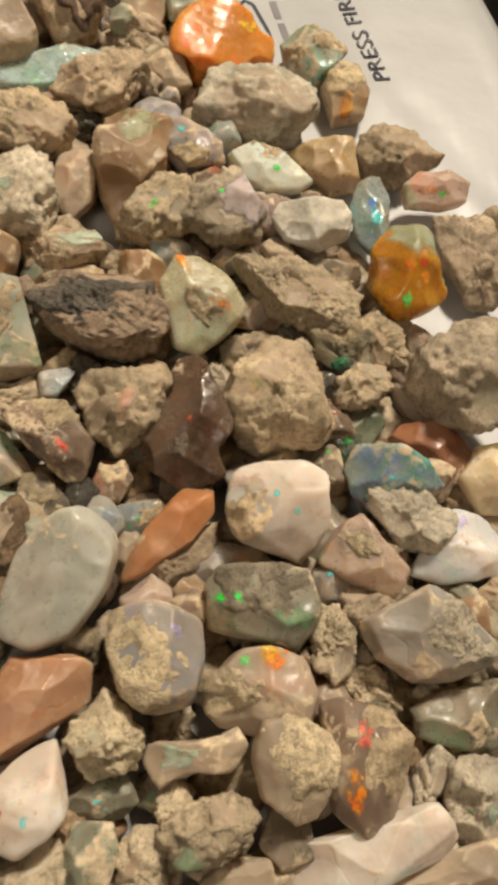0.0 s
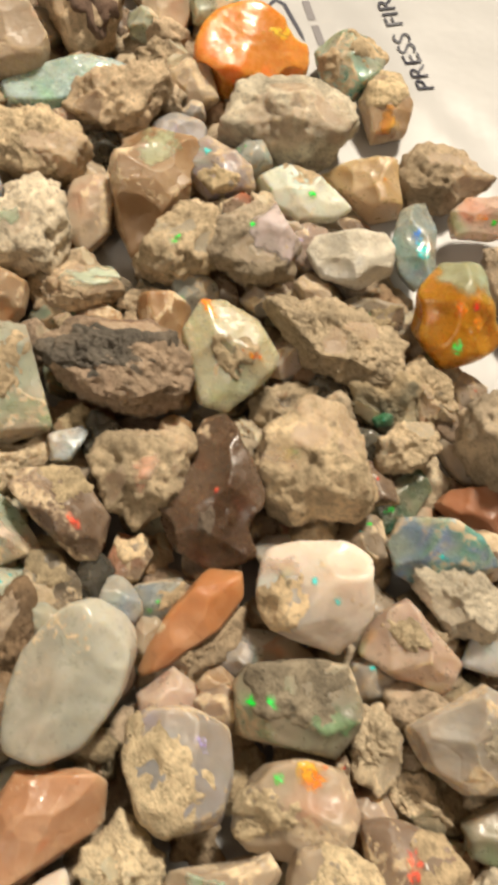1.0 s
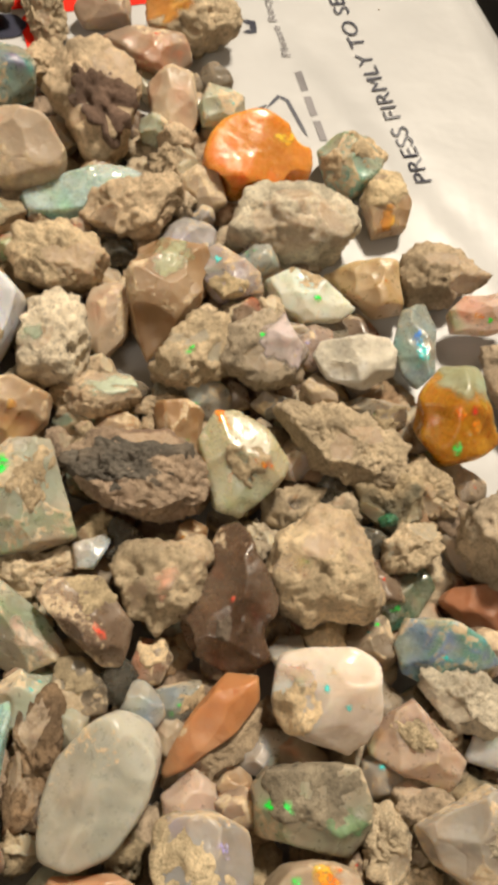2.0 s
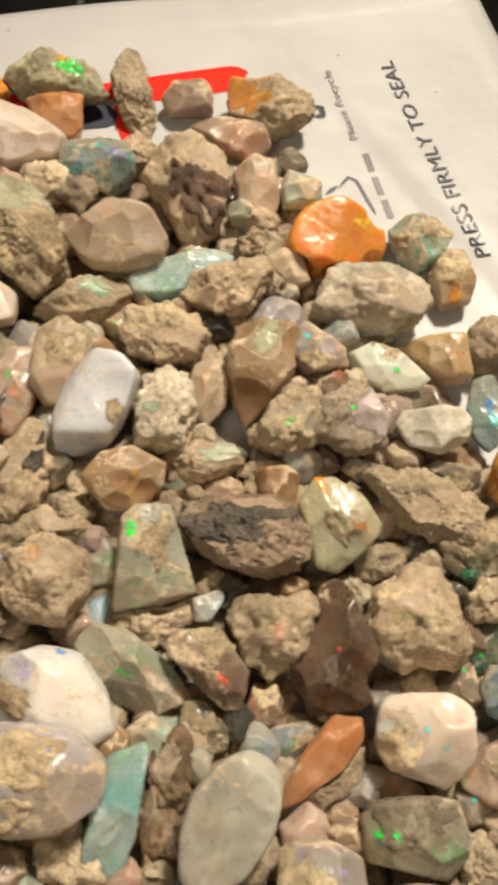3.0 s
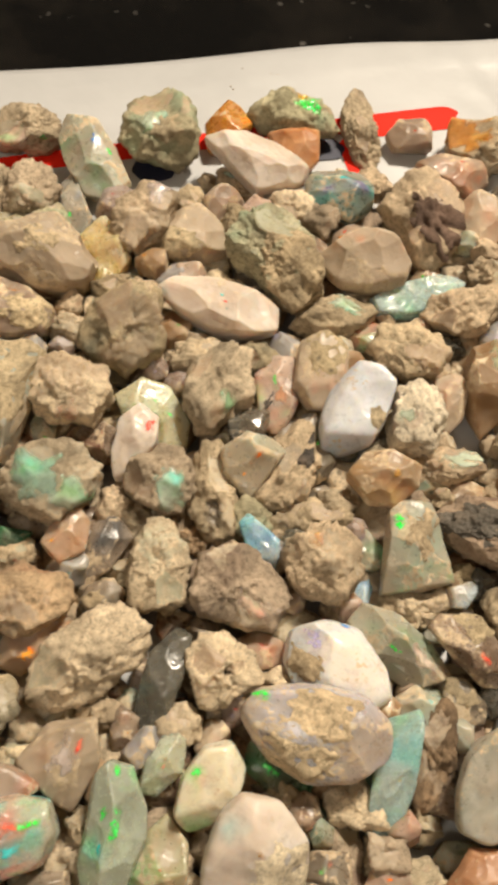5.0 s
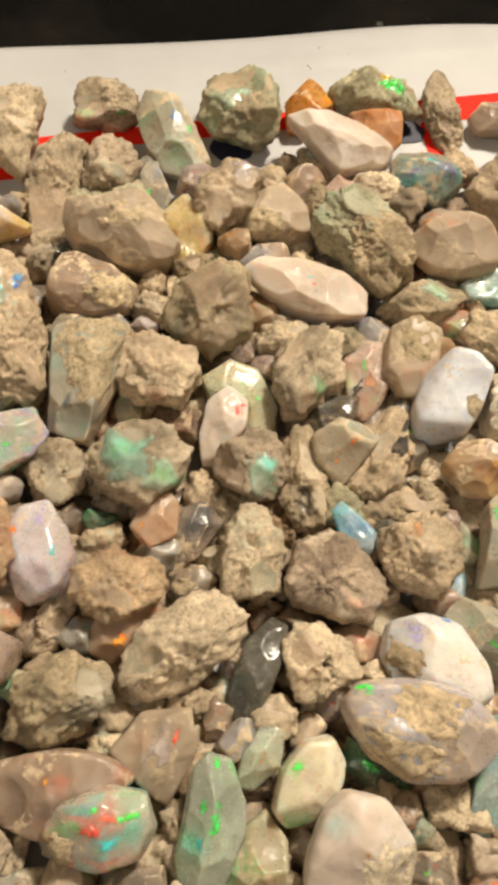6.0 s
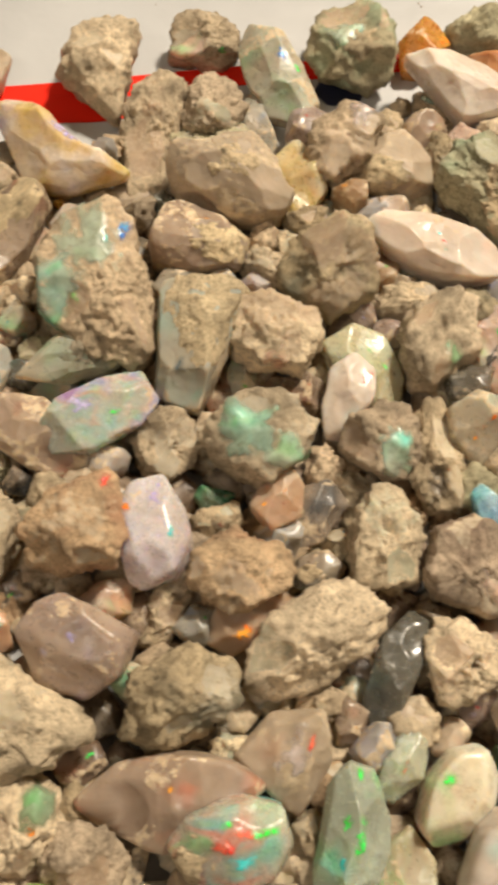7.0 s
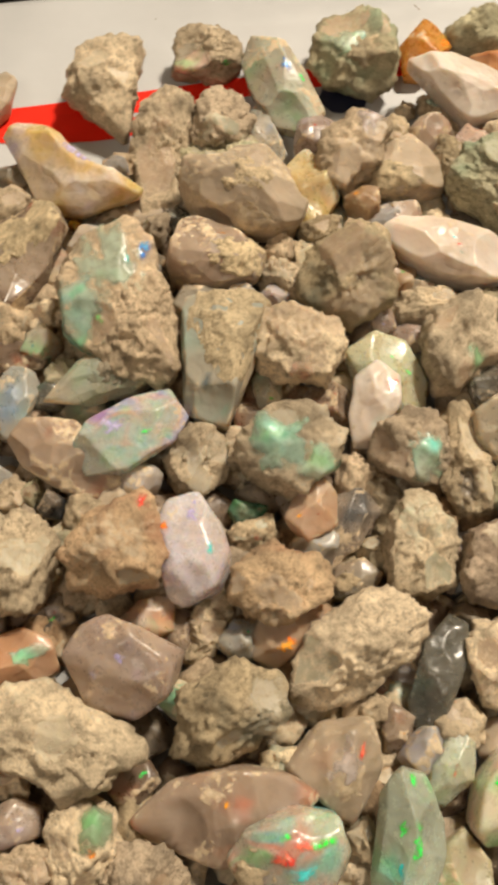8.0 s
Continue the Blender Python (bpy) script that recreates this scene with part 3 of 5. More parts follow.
BALL = {level: unit_ball(level) for level in (3, 4, 5, 6)}
WORN = {"orange", "mint", "lavwhite", "creamfire"}
ROUNDED = {"milky", "pinkwhite", "lavgrey", "greylav", "cream", "lavbrown", "pinkbrown", "pinktan", "firemulti", "amberfire", "greyblue", "lavclear"}
ROCKY = {"tan", "palesand", "greytan", "ash", "darktan", "rustytan", "greybrown", "choctan", "greentan", "whitechalk"}


def scoop(d, r, nor, aim, depth, wide):
    """Break a shell-shaped hollow of the given depth and curvature out of the radii r: a sphere cut away, with crisp rims."""
    k = np.argmax(d @ aim)
    c = d[k] * r[k] + nor[k] * (wide - depth)
    along = d @ c
    inside = along ** 2 - c @ c + wide * wide
    near = along - np.sqrt(np.maximum(inside, 0))
    if c @ c < 1.02 * wide * wide:
        return r, np.zeros(len(r))
    cut = (inside > 0) & (near > 0) & (near < r)
    near = np.maximum(near, 0.62 * r)
    return np.where(cut, near, r), np.where(cut, r - near, 0)


def stone_shape(level, thick, facets, seed, rocky, worn=False, bites="", rounded=False):
    """Directions, smooth and weathered surface points, outward normals and freshly broken share of one stone.
    facets: its broken sides, bites: notches in its outline, as degrees:millimetres:millimetres of curvature:degrees up."""
    rng = np.random.RandomState(seed)
    ball, tri = BALL[level]
    sides = [tuple(float(v) for v in f.split(":")) for f in facets.split()]
    reach = [max(mm * math.cos(radians(deg - a)) for deg, mm in sides) * 0.001 for a in (0, 90)]
    back = [max(mm * math.cos(radians(deg - a)) for deg, mm in sides) * 0.001 for a in (180, 270)]
    half = np.array(((reach[0] + back[0]) / 2, (reach[1] + back[1]) / 2, thick / 2))
    d = ball * half
    d /= np.linalg.norm(d, axis=1)[:, None]
    keen = 22.0 if worn else (75.0 if rocky else (26.0 if rounded else 90.0))
    planes = []
    lean = 0.12 if worn else 0.26
    for deg, mm in sides:
        a, away = radians(deg), mm * 0.001
        ridge = thick * rng.uniform(-0.2, 0.15)
        for tilt in (rng.uniform(0.03, 0.16 if worn else 0.32), -rng.uniform(0.05, 0.35)):
            planes.append((math.cos(a), math.sin(a), tilt, away + tilt * ridge))
    for up in ((1, -1) if worn else (1, 1, 1, -1, -1)):
        a, slope = rng.uniform(0, 2 * math.pi), min(abs(rng.normal()) * lean, 0.33 * thick / half.max())
        planes.append((slope * math.cos(a), slope * math.sin(a), up, thick / 2 * rng.uniform(0.82, 1.05)))
    for k in range(2 if worn else (5 if rocky else 6)):
        a, slope = rng.uniform(0, 2 * math.pi), rng.uniform(0.35, 1.1)
        edge = min(mm * 0.001 / math.cos(radians(deg) - a) for deg, mm in sides if math.cos(radians(deg) - a) > 0.05)
        planes.append((slope * math.cos(a), slope * math.sin(a), 1, slope * edge + thick * rng.uniform(0.05, 0.28)))
    soft = np.zeros(len(d))
    size = half.max()
    for x, y, z, away in planes:
        soft = soft + (np.maximum(d @ np.array((x, y, z)), 1e-5) * size / max(away, 0.0008)) ** keen
    r = size * soft ** (-1 / keen)
    r = r * (1 + (0.05 if rocky else 0.022) * rough(ball * 2.2 + seed, seed, 3 if rocky else 2))
    nor = ball / half
    nor /= np.linalg.norm(nor, axis=1)[:, None]
    fresh = np.zeros(len(d))
    small = min(size, thick)
    for k in range(1 if worn else (6 if rocky else 7)):
        a, out = rng.uniform(0, 2 * math.pi), 0.85 * math.sqrt(rng.uniform())
        aim = np.array((out * math.cos(a), out * math.sin(a), math.sqrt(1 - out * out))) * half
        aim /= np.linalg.norm(aim)
        r, cut = scoop(d, r, nor, aim, small * rng.uniform(0.02, 0.05) * (1 if worn else (2.2 if rocky else (0.9 if rounded else 1.6))), size * rng.uniform(1.0, 2.6))
        if k % 3 == 0 or not rocky:
            fresh = np.maximum(fresh, np.clip(cut / (0.035 * size), 0, 1))
    for bite in bites.split():
        deg, deep, wide, up = (float(v) for v in (bite + ":0").split(":")[:4])
        level_out = math.cos(radians(up))
        aim = np.array((math.cos(radians(deg)) * level_out, math.sin(radians(deg)) * level_out, math.sin(radians(up))))
        r, cut = scoop(d, r, nor, aim, deep * 0.001, wide * 0.001)
    pos = d * r[:, None]
    chipped = np.abs(rough(pos * 95, seed + 11, 3, 0.6))
    smooth = pos + nor * (0.0002 * rough(pos * 150, seed + 5, 4, 0.6) - (0.0 if worn else 0.00015) * np.clip(0.06 - chipped, 0, 1) / 0.06)[:, None]
    if rocky:
        chips = np.abs(rough(pos * 170, seed + 9, 3, 0.6))
        ledge = rough(pos * 75, seed + 3, 2) * 3.0
        part_way = ledge - np.floor(ledge)
        ledge = (np.floor(ledge) + np.clip((part_way - 0.4) / 0.2, 0, 1)) / 3.0
        out = 0.0012 * ledge + 0.0010 * rough(pos * 190, seed + 5, 5, 0.74) - 0.0006 * np.clip(0.2 - chips, 0, 1) / 0.2 + 0.0002
        pos = pos + nor * (out * (1 - 0.85 * fresh))[:, None]
    else:
        pos = smooth
    return ball, tri, pos, smooth, nor, fresh


def shell(name, pos, tri, material, parent=None, fade=None, fresh=None):
    mesh = bpy.data.meshes.new(name)
    used = np.unique(tri)
    back = np.zeros(len(pos), int)
    back[used] = np.arange(len(used))
    mesh.from_pydata(pos[used].tolist(), [], back[tri].tolist())
    mesh.polygons.foreach_set("use_smooth", [True] * len(mesh.polygons))
    mesh.materials.append(material)
    if fade is not None:
        mesh.attributes.new("fade", "FLOAT", "POINT").data.foreach_set("value", fade[used].astype(np.float32))
    if fresh is not None:
        mesh.attributes.new("fresh", "FLOAT", "POINT").data.foreach_set("value", fresh[used].astype(np.float32))
    ob = new(name, mesh)
    ob.parent = parent
    return ob


WORDS = {
    "tan": "tan sandy broken rock", "palesand": "pale sandy rough rock", "greytan": "grey-tan weathered rock", "ash": "ash-grey pitted rock",
    "darktan": "dark mottled tan rock", "rustytan": "rusty tan crumbly rock", "greybrown": "grey-brown rough rock", "choctan": "chocolate-brown crumbly rock",
    "greentan": "greenish tan rough rock", "chalk": "chalky white blocky rock", "whitechalk": "chalky white rounded rock",
    "pinktan": "pinkish tan smooth opal", "orange": "glossy bright orange opal", "orangebrown": "orange-brown waxy opal", "redbrown": "red-brown angular opal",
    "amber": "amber translucent opal", "amberfire": "amber opal with fiery orange flecks", "amberpale": "pale amber translucent opal",
    "brownamber": "brown opal with amber glow", "brownclear": "brown translucent opal", "peach": "peach waxy opal", "peachdeep": "deep peach waxy opal",
    "pinkwhite": "pinkish white milky opal", "pinkclear": "pale pink translucent opal", "pinkbrown": "pinkish brown smooth opal",
    "pinkgreen": "pale pink and green opal", "choc": "glossy chocolate-brown opal", "smokybrown": "smoky brown opal shard", "smoky": "smoky grey-brown opal",
    "smokyblue": "smoky blue-grey opal", "smokyteal": "smoky opal with teal play", "smokyclear": "glassy smoky dark opal", "dark": "nearly black glassy opal",
    "greyblue": "grey opal with blue tint", "greyclear": "grey translucent opal", "greylav": "grey opal with lavender face", "lavgrey": "lavender-grey opal",
    "lavclear": "glassy lavender opal", "lavbrown": "brownish lavender smooth opal", "lav": "pale lavender opal", "lavwhite": "milky lavender-white opal",
    "milky": "milky white opal", "cream": "cream and yellow opal", "creamfire": "cream opal with pastel play", "yellowclear": "honey-yellow clear opal",
    "yellowlav": "yellow and lavender layered opal", "mint": "pale grey-green oval opal", "mintclear": "pale mint clear opal",
    "firemint": "glassy mint opal with rainbow play", "firemulti": "opal with red and green play", "greenclear": "green-yellow translucent opal",
    "greencrystal": "glassy green crystal opal", "greengrey": "green-grey waxy opal", "greendark": "dark green-grey opal", "aqua": "aqua-green opal",
    "aquawhite": "white and aqua opal", "aquagrey": "grey-aqua flat opal", "aquaamber": "aqua and amber opal", "aquafire": "teal opal with bright play",
    "tealdark": "dark teal glassy opal", "blueclear": "opal with electric-blue play", "bluewhite": "bluish white opal", "blueshard": "sky-blue opal shard",
    "fireblue": "opal with blue-green play"}
SKIN_WORDS = {"crust": "sandy tan crust", "pale_crust": "pale sandy crust", "ash_crust": "ash-grey crust", "umber_crust": "dark brown hollow", "soot": "sooty black patch", "smoky": "dark smoky face", "choc": "dark brown hollow",
              "seafoam": "sea-green face", "lav": "lavender face", "pinkclear": "pink clear face", "amber": "amber face", "aqua": "aqua face"}


FOOTPRINTS = []
PLAY = {"pinkclear": "red orange green", "pinkbrown": "red orange", "smokybrown": "red orange", "smoky": "green cyan red", "smokyblue": "cyan green",
        "greengrey": "green cyan", "greendark": "green cyan", "greenclear": "orange green", "mintclear": "green red", "creamfire": "green red cyan", "greyblue": "cyan green blue",
        "greyclear": "red cyan", "aqua": "cyan green", "aquafire": "cyan green yellow", "aquaamber": "cyan orange", "aquawhite": "green cyan", "pinkgreen": "red green", "blueshard": "cyan cyan blue",
        "brownclear": "orange green", "lavbrown": "violet red", "pinkwhite": "red cyan", "bluewhite": "cyan", "peach": "red orange", "amberpale": "yellow orange", "tealdark": "green cyan"}


def clearance(x, y):
    """How far a point lies outside the outlines of the stones placed so far."""
    best = 1.0
    for px, py, turn, sides in FOOTPRINTS:
        dx, dy = x - px, y - py
        away = math.hypot(dx, dy)
        if away > best + 0.03:
            continue
        a = math.degrees(math.atan2(dy, dx)) - turn
        edge = min(mm * 0.001 / math.cos(radians(deg - a)) for deg, mm in sides if math.cos(radians(deg - a)) > 0.05)
        best = min(best, away - edge)
    return best


def stone(kind, place, turn, thick, facets, seed, *skins, level=5, bites=""):
    """One broken stone with its crust patches, coloured faces and flashes, each a skin of its own."""
    rocky = kind in ROCKY
    chance = random.Random(seed * 7 + 1)
    if kind in PLAY and not any(s[0].startswith("flash") for s in skins) and chance.random() < 0.6:
        for k in range(chance.randint(1, 3)):
            a, out = chance.uniform(0, 2 * math.pi), chance.uniform(0.1, 0.8)
            skins += (("flash_" + chance.choice(PLAY[kind].split()), round(out * math.cos(a), 2), round(out * math.sin(a), 2), round(chance.uniform(0.06, 0.13), 2)),)
    FOOTPRINTS.append((place[0], place[1], turn[2], [tuple(float(v) for v in f.split(":")) for f in facets.split()]))
    if max(float(f.split(":")[1]) for f in facets.split()) < 7.0:
        level = 4
    elif level == 5 and max(float(f.split(":")[1]) for f in facets.split()) > (17.5 if rocky else 14.5):
        level = 6
    d, tri, pos, smooth, nor, fresh = stone_shape(level, thick, facets, seed, rocky, kind in WORN, bites, kind in ROUNDED)
    masks = []
    for k, (skin, u, v, reach) in enumerate(skins):
        c = np.array((u, v, math.sqrt(max(0.05, 1 - u * u - v * v))))
        flash = skin.startswith("flash")
        crusty = "crust" in skin or skin == "soot"
        edge = rough(d * (8.0 if flash else 3.0), seed + 31 * k, 3, 0.65)
        away = np.linalg.norm((d - c) * ((1.0, 1.0, 0.6) if not flash else (1.0, 1.5, 0.8)), axis=1)
        m = reach * (1.3 if flash else 1.15) - away + edge * (0.75 * reach if flash else 0.26)
        masks.append((k, skin, reach, flash, crusty, m))
        if rocky and not flash and not crusty:
            bare = np.clip(m / 0.12 + 0.5, 0, 1)[:, None]
            pos = pos * (1 - bare) + (smooth - nor * 0.0003) * bare
        if rocky and skin in ("smoky", "choc"):
            sunk = nor * (np.clip(m / 0.3, 0, 1) * (0.0035 if skin == "choc" else 0.0025))[:, None]
            pos, smooth = pos - sunk, smooth - sunk
    ob = shell("rough_stone" if rocky or kind == "chalk" else "opal_stone", pos, tri, MATS[kind], fresh=fresh)
    ob.matrix_world = pose(*place, *turn)
    label = WORDS[kind]
    if skins and skins[0][0] in SKIN_WORDS:
        label += " with " + SKIN_WORDS[skins[0][0]]
    tagged(ob, label + (" in the heap" if len(label.split()) < 9 else ""), "rock" if rocky or kind == "chalk" else "opal", "stones of the heap")
    for k, skin, reach, flash, crusty, m in masks:
        proud = 0.00009 if flash else (0.0016 if skin == "umber_crust" else 0.00055 if crusty else 0.0001)
        out = np.clip(m / 0.16, -1.5, 1) * proud + 0.00003 * k
        p = (pos if crusty or flash else smooth) + nor * (out + (0.00006 if flash else 0))[:, None]
        if crusty:
            p += nor * (np.clip(m / 0.2, 0, 1) * (0.0005 * rough(pos * 300, seed + 7, 4, 0.65) - 0.0002))[:, None]
        keep = tri[(m[tri] > -0.2).any(axis=1)]
        if len(keep) > 3:
            shell("colour_flash" if flash else ("crust" if crusty else "opal_face"), p, keep, MATS[skin if crusty or flash else skin + "_face"], ob,
                  None if crusty else np.clip(m / (0.6 * reach if flash else 0.34), 0, 1))
    return ob


stone("orange", (0.0172, 0.2296, 0.0128), (13, -5, 9), 0.0185, "234:15.0 272:12.1 299:13.9 345:16.9 39:13.9 63:11.6 98:11.2 118:12.1 148:15.0 188:17.1", 101, ("flash_yellow", 0.64, 0.15, 0.22), bites="20:2.6:6:8 75:2.6:6:8 128:2.6:6:8 170:2.6:6:8 212:2.6:6:8 262:2.6:6:8 318:2.6:6:8")
stone("ash", (0.0284, 0.2070, 0.0133), (14, -2, -4), 0.0204, "282:11.0 332:16.1 21:16.6 68:12.6 100:11.6 144:15.6 169:17.4 253:12.4", 102)
stone("aqua", (0.0464, 0.2360, 0.0086), (11, 9, -50), 0.0165, "292:9.4 357:9.6 34:9.6 99:9.3 140:8.0 180:9.5 248:9.2", 103, ("crust", 0.12, 0.67, 0.60), ("crust", -0.27, -0.78, 0.40))
stone("brownclear", (0.0566, 0.2217, 0.0077), (-2, -14, 87), 0.0143, "200:9.0 261:7.3 293:7.8 11:9.7 72:7.6 110:7.2", 104, ("crust", 0.61, 0.11, 0.95), ("amber", -0.77, -0.04, 0.50))
stone("amberpale", (0.0502, 0.1908, 0.0096), (13, 6, -39), 0.0132, "321:9.4 44:8.0 131:5.8 145:6.8 270:7.1", 105)
stone("tan", (0.0689, 0.1937, 0.0093), (14, -4, 0), 0.0162, "272:5.0 297:6.2 41:11.7 68:9.5 106:10.3 169:11.4 212:9.9", 106)
stone("aquawhite", (0.0307, 0.1824, 0.0111), (14, 2, -19), 0.0120, "258:7.2 300:7.3 326:10.1 68:7.9 89:7.0 140:10.3 218:8.5", 107, ("crust", -0.02, 0.66, 0.42))
stone("tan", (0.0016, 0.1602, 0.0164), (6, -13, 52), 0.0142, "215:8.5 255:7.8 297:8.0 33:11.0 86:8.1 106:8.3 176:10.9", 108, ("flash_green", -0.20, 0.01, 0.10))
stone("greytan", (0.0182, 0.1610, 0.0180), (14, 4, -30), 0.0179, "314:9.4 12:11.1 63:10.3 85:10.0 141:10.8 196:9.8 269:9.4", 109, ("lav", 0.47, 0.37, 0.70), ("flash_red", 0.26, 0.53, 0.16), ("flash_green", -0.20, 0.18, 0.10))
stone("brownclear", (-0.0067, 0.1809, 0.0143), (4, -14, 59), 0.0192, "146:12.3 262:10.2 263:10.3 334:15.5 25:12.8 53:12.1 135:11.1", 110, ("moss", 0.53, 0.23, 0.50), bites="110:4:14 300:3:10")
stone("lav", (0.0092, 0.1851, 0.0147), (14, 3, -25), 0.0105, "311:6.4 35:9.0 79:6.6 149:9.9 185:9.7 254:6.1", 111, ("flash_cyan", -0.57, 0.39, 0.20), ("crust", 0.31, -0.65, 0.50))
stone("chalk", (0.0422, 0.1618, 0.0159), (14, -3, -5), 0.0132, "261:7.2 302:7.9 353:11.1 43:9.9 91:6.2 105:6.5 159:10.0 214:9.4", 112)
stone("blueclear", (0.0600, 0.1692, 0.0129), (-3, -14, 87), 0.0094, "138:9.0 227:8.8 270:4.9 290:6.7 19:11.2 81:6.1 105:6.1", 113, ("flash_cyan", -0.38, -0.13, 0.32), ("flash_blue", 0.24, 0.10, 0.4))
stone("pinkclear", (0.0802, 0.1818, 0.0115), (13, -5, 7), 0.0116, "262:5.3 282:5.6 342:9.7 55:7.4 88:5.5 124:7.2 189:9.3", 114, ("flash_green", 0.23, -0.76, 0.20), ("flash_orange", -0.51, -0.34, 0.28))
stone("amberfire", (0.0671, 0.1458, 0.0179), (6, 13, -82), 0.0180, "309:12.1 4:11.3 33:11.8 98:8.3 175:13.6 224:11.7 240:11.6 302:12.1", 115, ("moss", -0.89, 0.22, 0.75), ("flash_orange", 0.10, -0.22, 0.2), ("flash_orange", 0.45, 0.35, 0.16), ("flash_red", 0.05, 0.3, 0.12), ("flash_green", 0.85, -0.3, 0.14), bites="262:3:8 100:4:8")
stone("greytan", (0.0891, 0.1600, 0.0095), (9, 11, -65), 0.0148, "280:8.2 327:13.5 58:9.0 81:7.7 153:13.3 178:14.3 258:8.9", 116)
stone("tan", (0.1012, 0.1755, 0.0055), (13, 7, -43), 0.0096, "317:3.9 46:4.2 121:4.9 158:5.5 257:4.5", 117)
stone("greytan", (0.0795, 0.1143, 0.0205), (12, 8, -49), 0.0234, "300:13.4 344:14.3 51:11.4 106:13.5 151:13.0 176:12.9 218:14.3 265:13.4", 118)
stone("smoky", (0.0724, 0.1311, 0.0070), (12, 8, -50), 0.0073, "323:3.6 45:4.0 107:4.4 194:5.1 250:3.9", 119)
stone("tan", (0.0383, 0.1360, 0.0160), (14, 3, -26), 0.0133, "277:7.2 308:10.1 19:15.0 84:9.2 96:8.7 101:9.3 167:17.8 244:7.6", 120)
stone("greyclear", (0.0210, 0.1486, 0.0135), (14, -1, -11), 0.0070, "301:3.8 337:4.4 88:2.7 139:3.8 242:3.5", 121)
stone("pinktan", (0.0346, 0.1545, 0.0092), (13, 6, -39), 0.0070, "306:3.2 41:4.4 95:3.7 172:5.6 250:3.6", 122)
stone("smoky", (0.0483, 0.1495, 0.0092), (14, -1, -12), 0.0075, "259:4.0 300:5.2 22:8.3 90:4.0 124:5.7 226:6.1", 123, ("crust", 0.31, -0.40, 0.60))
stone("tan", (0.0613, 0.1285, 0.0101), (12, 7, -45), 0.0097, "270:5.2 319:6.0 48:5.7 96:5.5 168:9.0 237:5.7", 124)
stone("tan", (0.0540, 0.1122, 0.0147), (11, -9, 22), 0.0105, "254:5.2 299:5.5 350:6.8 70:6.2 118:6.3 170:7.2", 125)
stone("tan", (0.0319, 0.1042, 0.0198), (2, -14, 68), 0.0217, "176:12.7 209:11.9 253:13.3 300:11.0 328:13.5 29:14.0 61:13.0 97:12.9 129:13.7", 126, ("pinkclear", -0.32, 0.68, 0.35))
stone("tan", (0.0256, 0.1230, 0.0097), (11, -9, 21), 0.0090, "274:4.7 322:6.4 61:5.0 93:5.0 155:6.0 232:6.5", 127, ("smoky", 0.42, 0.06, 0.50))
stone("tealdark", (0.0516, 0.1007, 0.0096), (9, -11, 38), 0.0086, "263:4.9 288:5.3 356:9.2 77:5.2 116:5.6 195:7.7", 128, ("flash_green", -0.47, -0.09, 0.20))
stone("greybrown", (-0.0102, 0.1256, 0.0179), (14, -1, -12), 0.0176, "263:9.8 296:11.7 346:15.8 39:14.6 60:12.7 106:11.0 123:12.3 170:17.6 241:10.9", 129, ("soot", -0.46, 0.09, 0.60), ("soot", 0.22, 0.63, 0.25))
stone("tan", (-0.0226, 0.1481, 0.0107), (13, -6, 9), 0.0111, "263:4.3 284:4.7 16:10.7 76:7.1 114:7.6 190:10.0", 130, ("seafoam", 0.45, 0.45, 0.55))
stone("palesand", (-0.0042, 0.1474, 0.0092), (14, -3, -1), 0.0076, "270:4.0 327:6.9 46:5.7 94:3.3 144:6.3 227:6.5", 131)
stone("greenclear", (0.0129, 0.1304, 0.0174), (8, 12, -70), 0.0165, "324:13.0 23:10.4 45:11.2 106:9.5 130:9.7 171:12.2 221:11.1 267:8.9", 132, ("crust", 0.21, -0.06, 0.50), ("flash_orange", -0.83, -0.12, 0.18), ("flash_orange", 0.26, 0.57, 0.16), ("rosefire", 0.52, -0.63, 0.25))
stone("greengrey", (-0.0351, 0.1176, 0.0175), (-2, -14, 87), 0.0166, "193:11.3 202:11.3 291:9.6 293:9.7 1:14.6 48:12.8 91:8.2 100:9.6", 133, ("crust", 0.44, -0.18, 0.50), ("flash_green", 0.57, 0.55, 0.16))
stone("bluewhite", (-0.0201, 0.1079, 0.0135), (9, -11, 38), 0.0070, "234:4.1 293:3.1 7:5.4 71:2.9 150:4.0", 134)
stone("palesand", (-0.0328, 0.1035, 0.0098), (13, -5, 10), 0.0090, "266:4.5 301:5.6 12:11.7 92:4.6 96:5.1 227:7.3", 135)
stone("tan", (-0.0038, 0.1012, 0.0172), (10, -10, 30), 0.0161, "209:10.5 285:8.0 305:7.8 347:11.2 67:9.1 118:10.8 173:9.5", 136, ("pinkclear", 0.04, -0.20, 0.40))
stone("choc", (0.0108, 0.0954, 0.0176), (-3, -14, 87), 0.0168, "156:13.1 208:14.2 267:10.6 300:11.9 307:12.6 22:17.8 66:10.5 74:9.6 120:11.9", 137, ("soot", -0.47, 0.05, 0.25), ("flash_red", 0.18, -0.09, 0.08), bites="40:2.5:6 130:3:6 250:2.5:6 330:2:5")
stone("smokybrown", (-0.0185, 0.0923, 0.0154), (12, 7, -46), 0.0120, "275:5.6 319:10.4 32:9.5 85:7.0 86:7.0 139:9.2 191:12.6 270:5.9", 138, ("flash_red", 0.33, 0.00, 0.14), ("crust", -0.46, 0.58, 0.50))
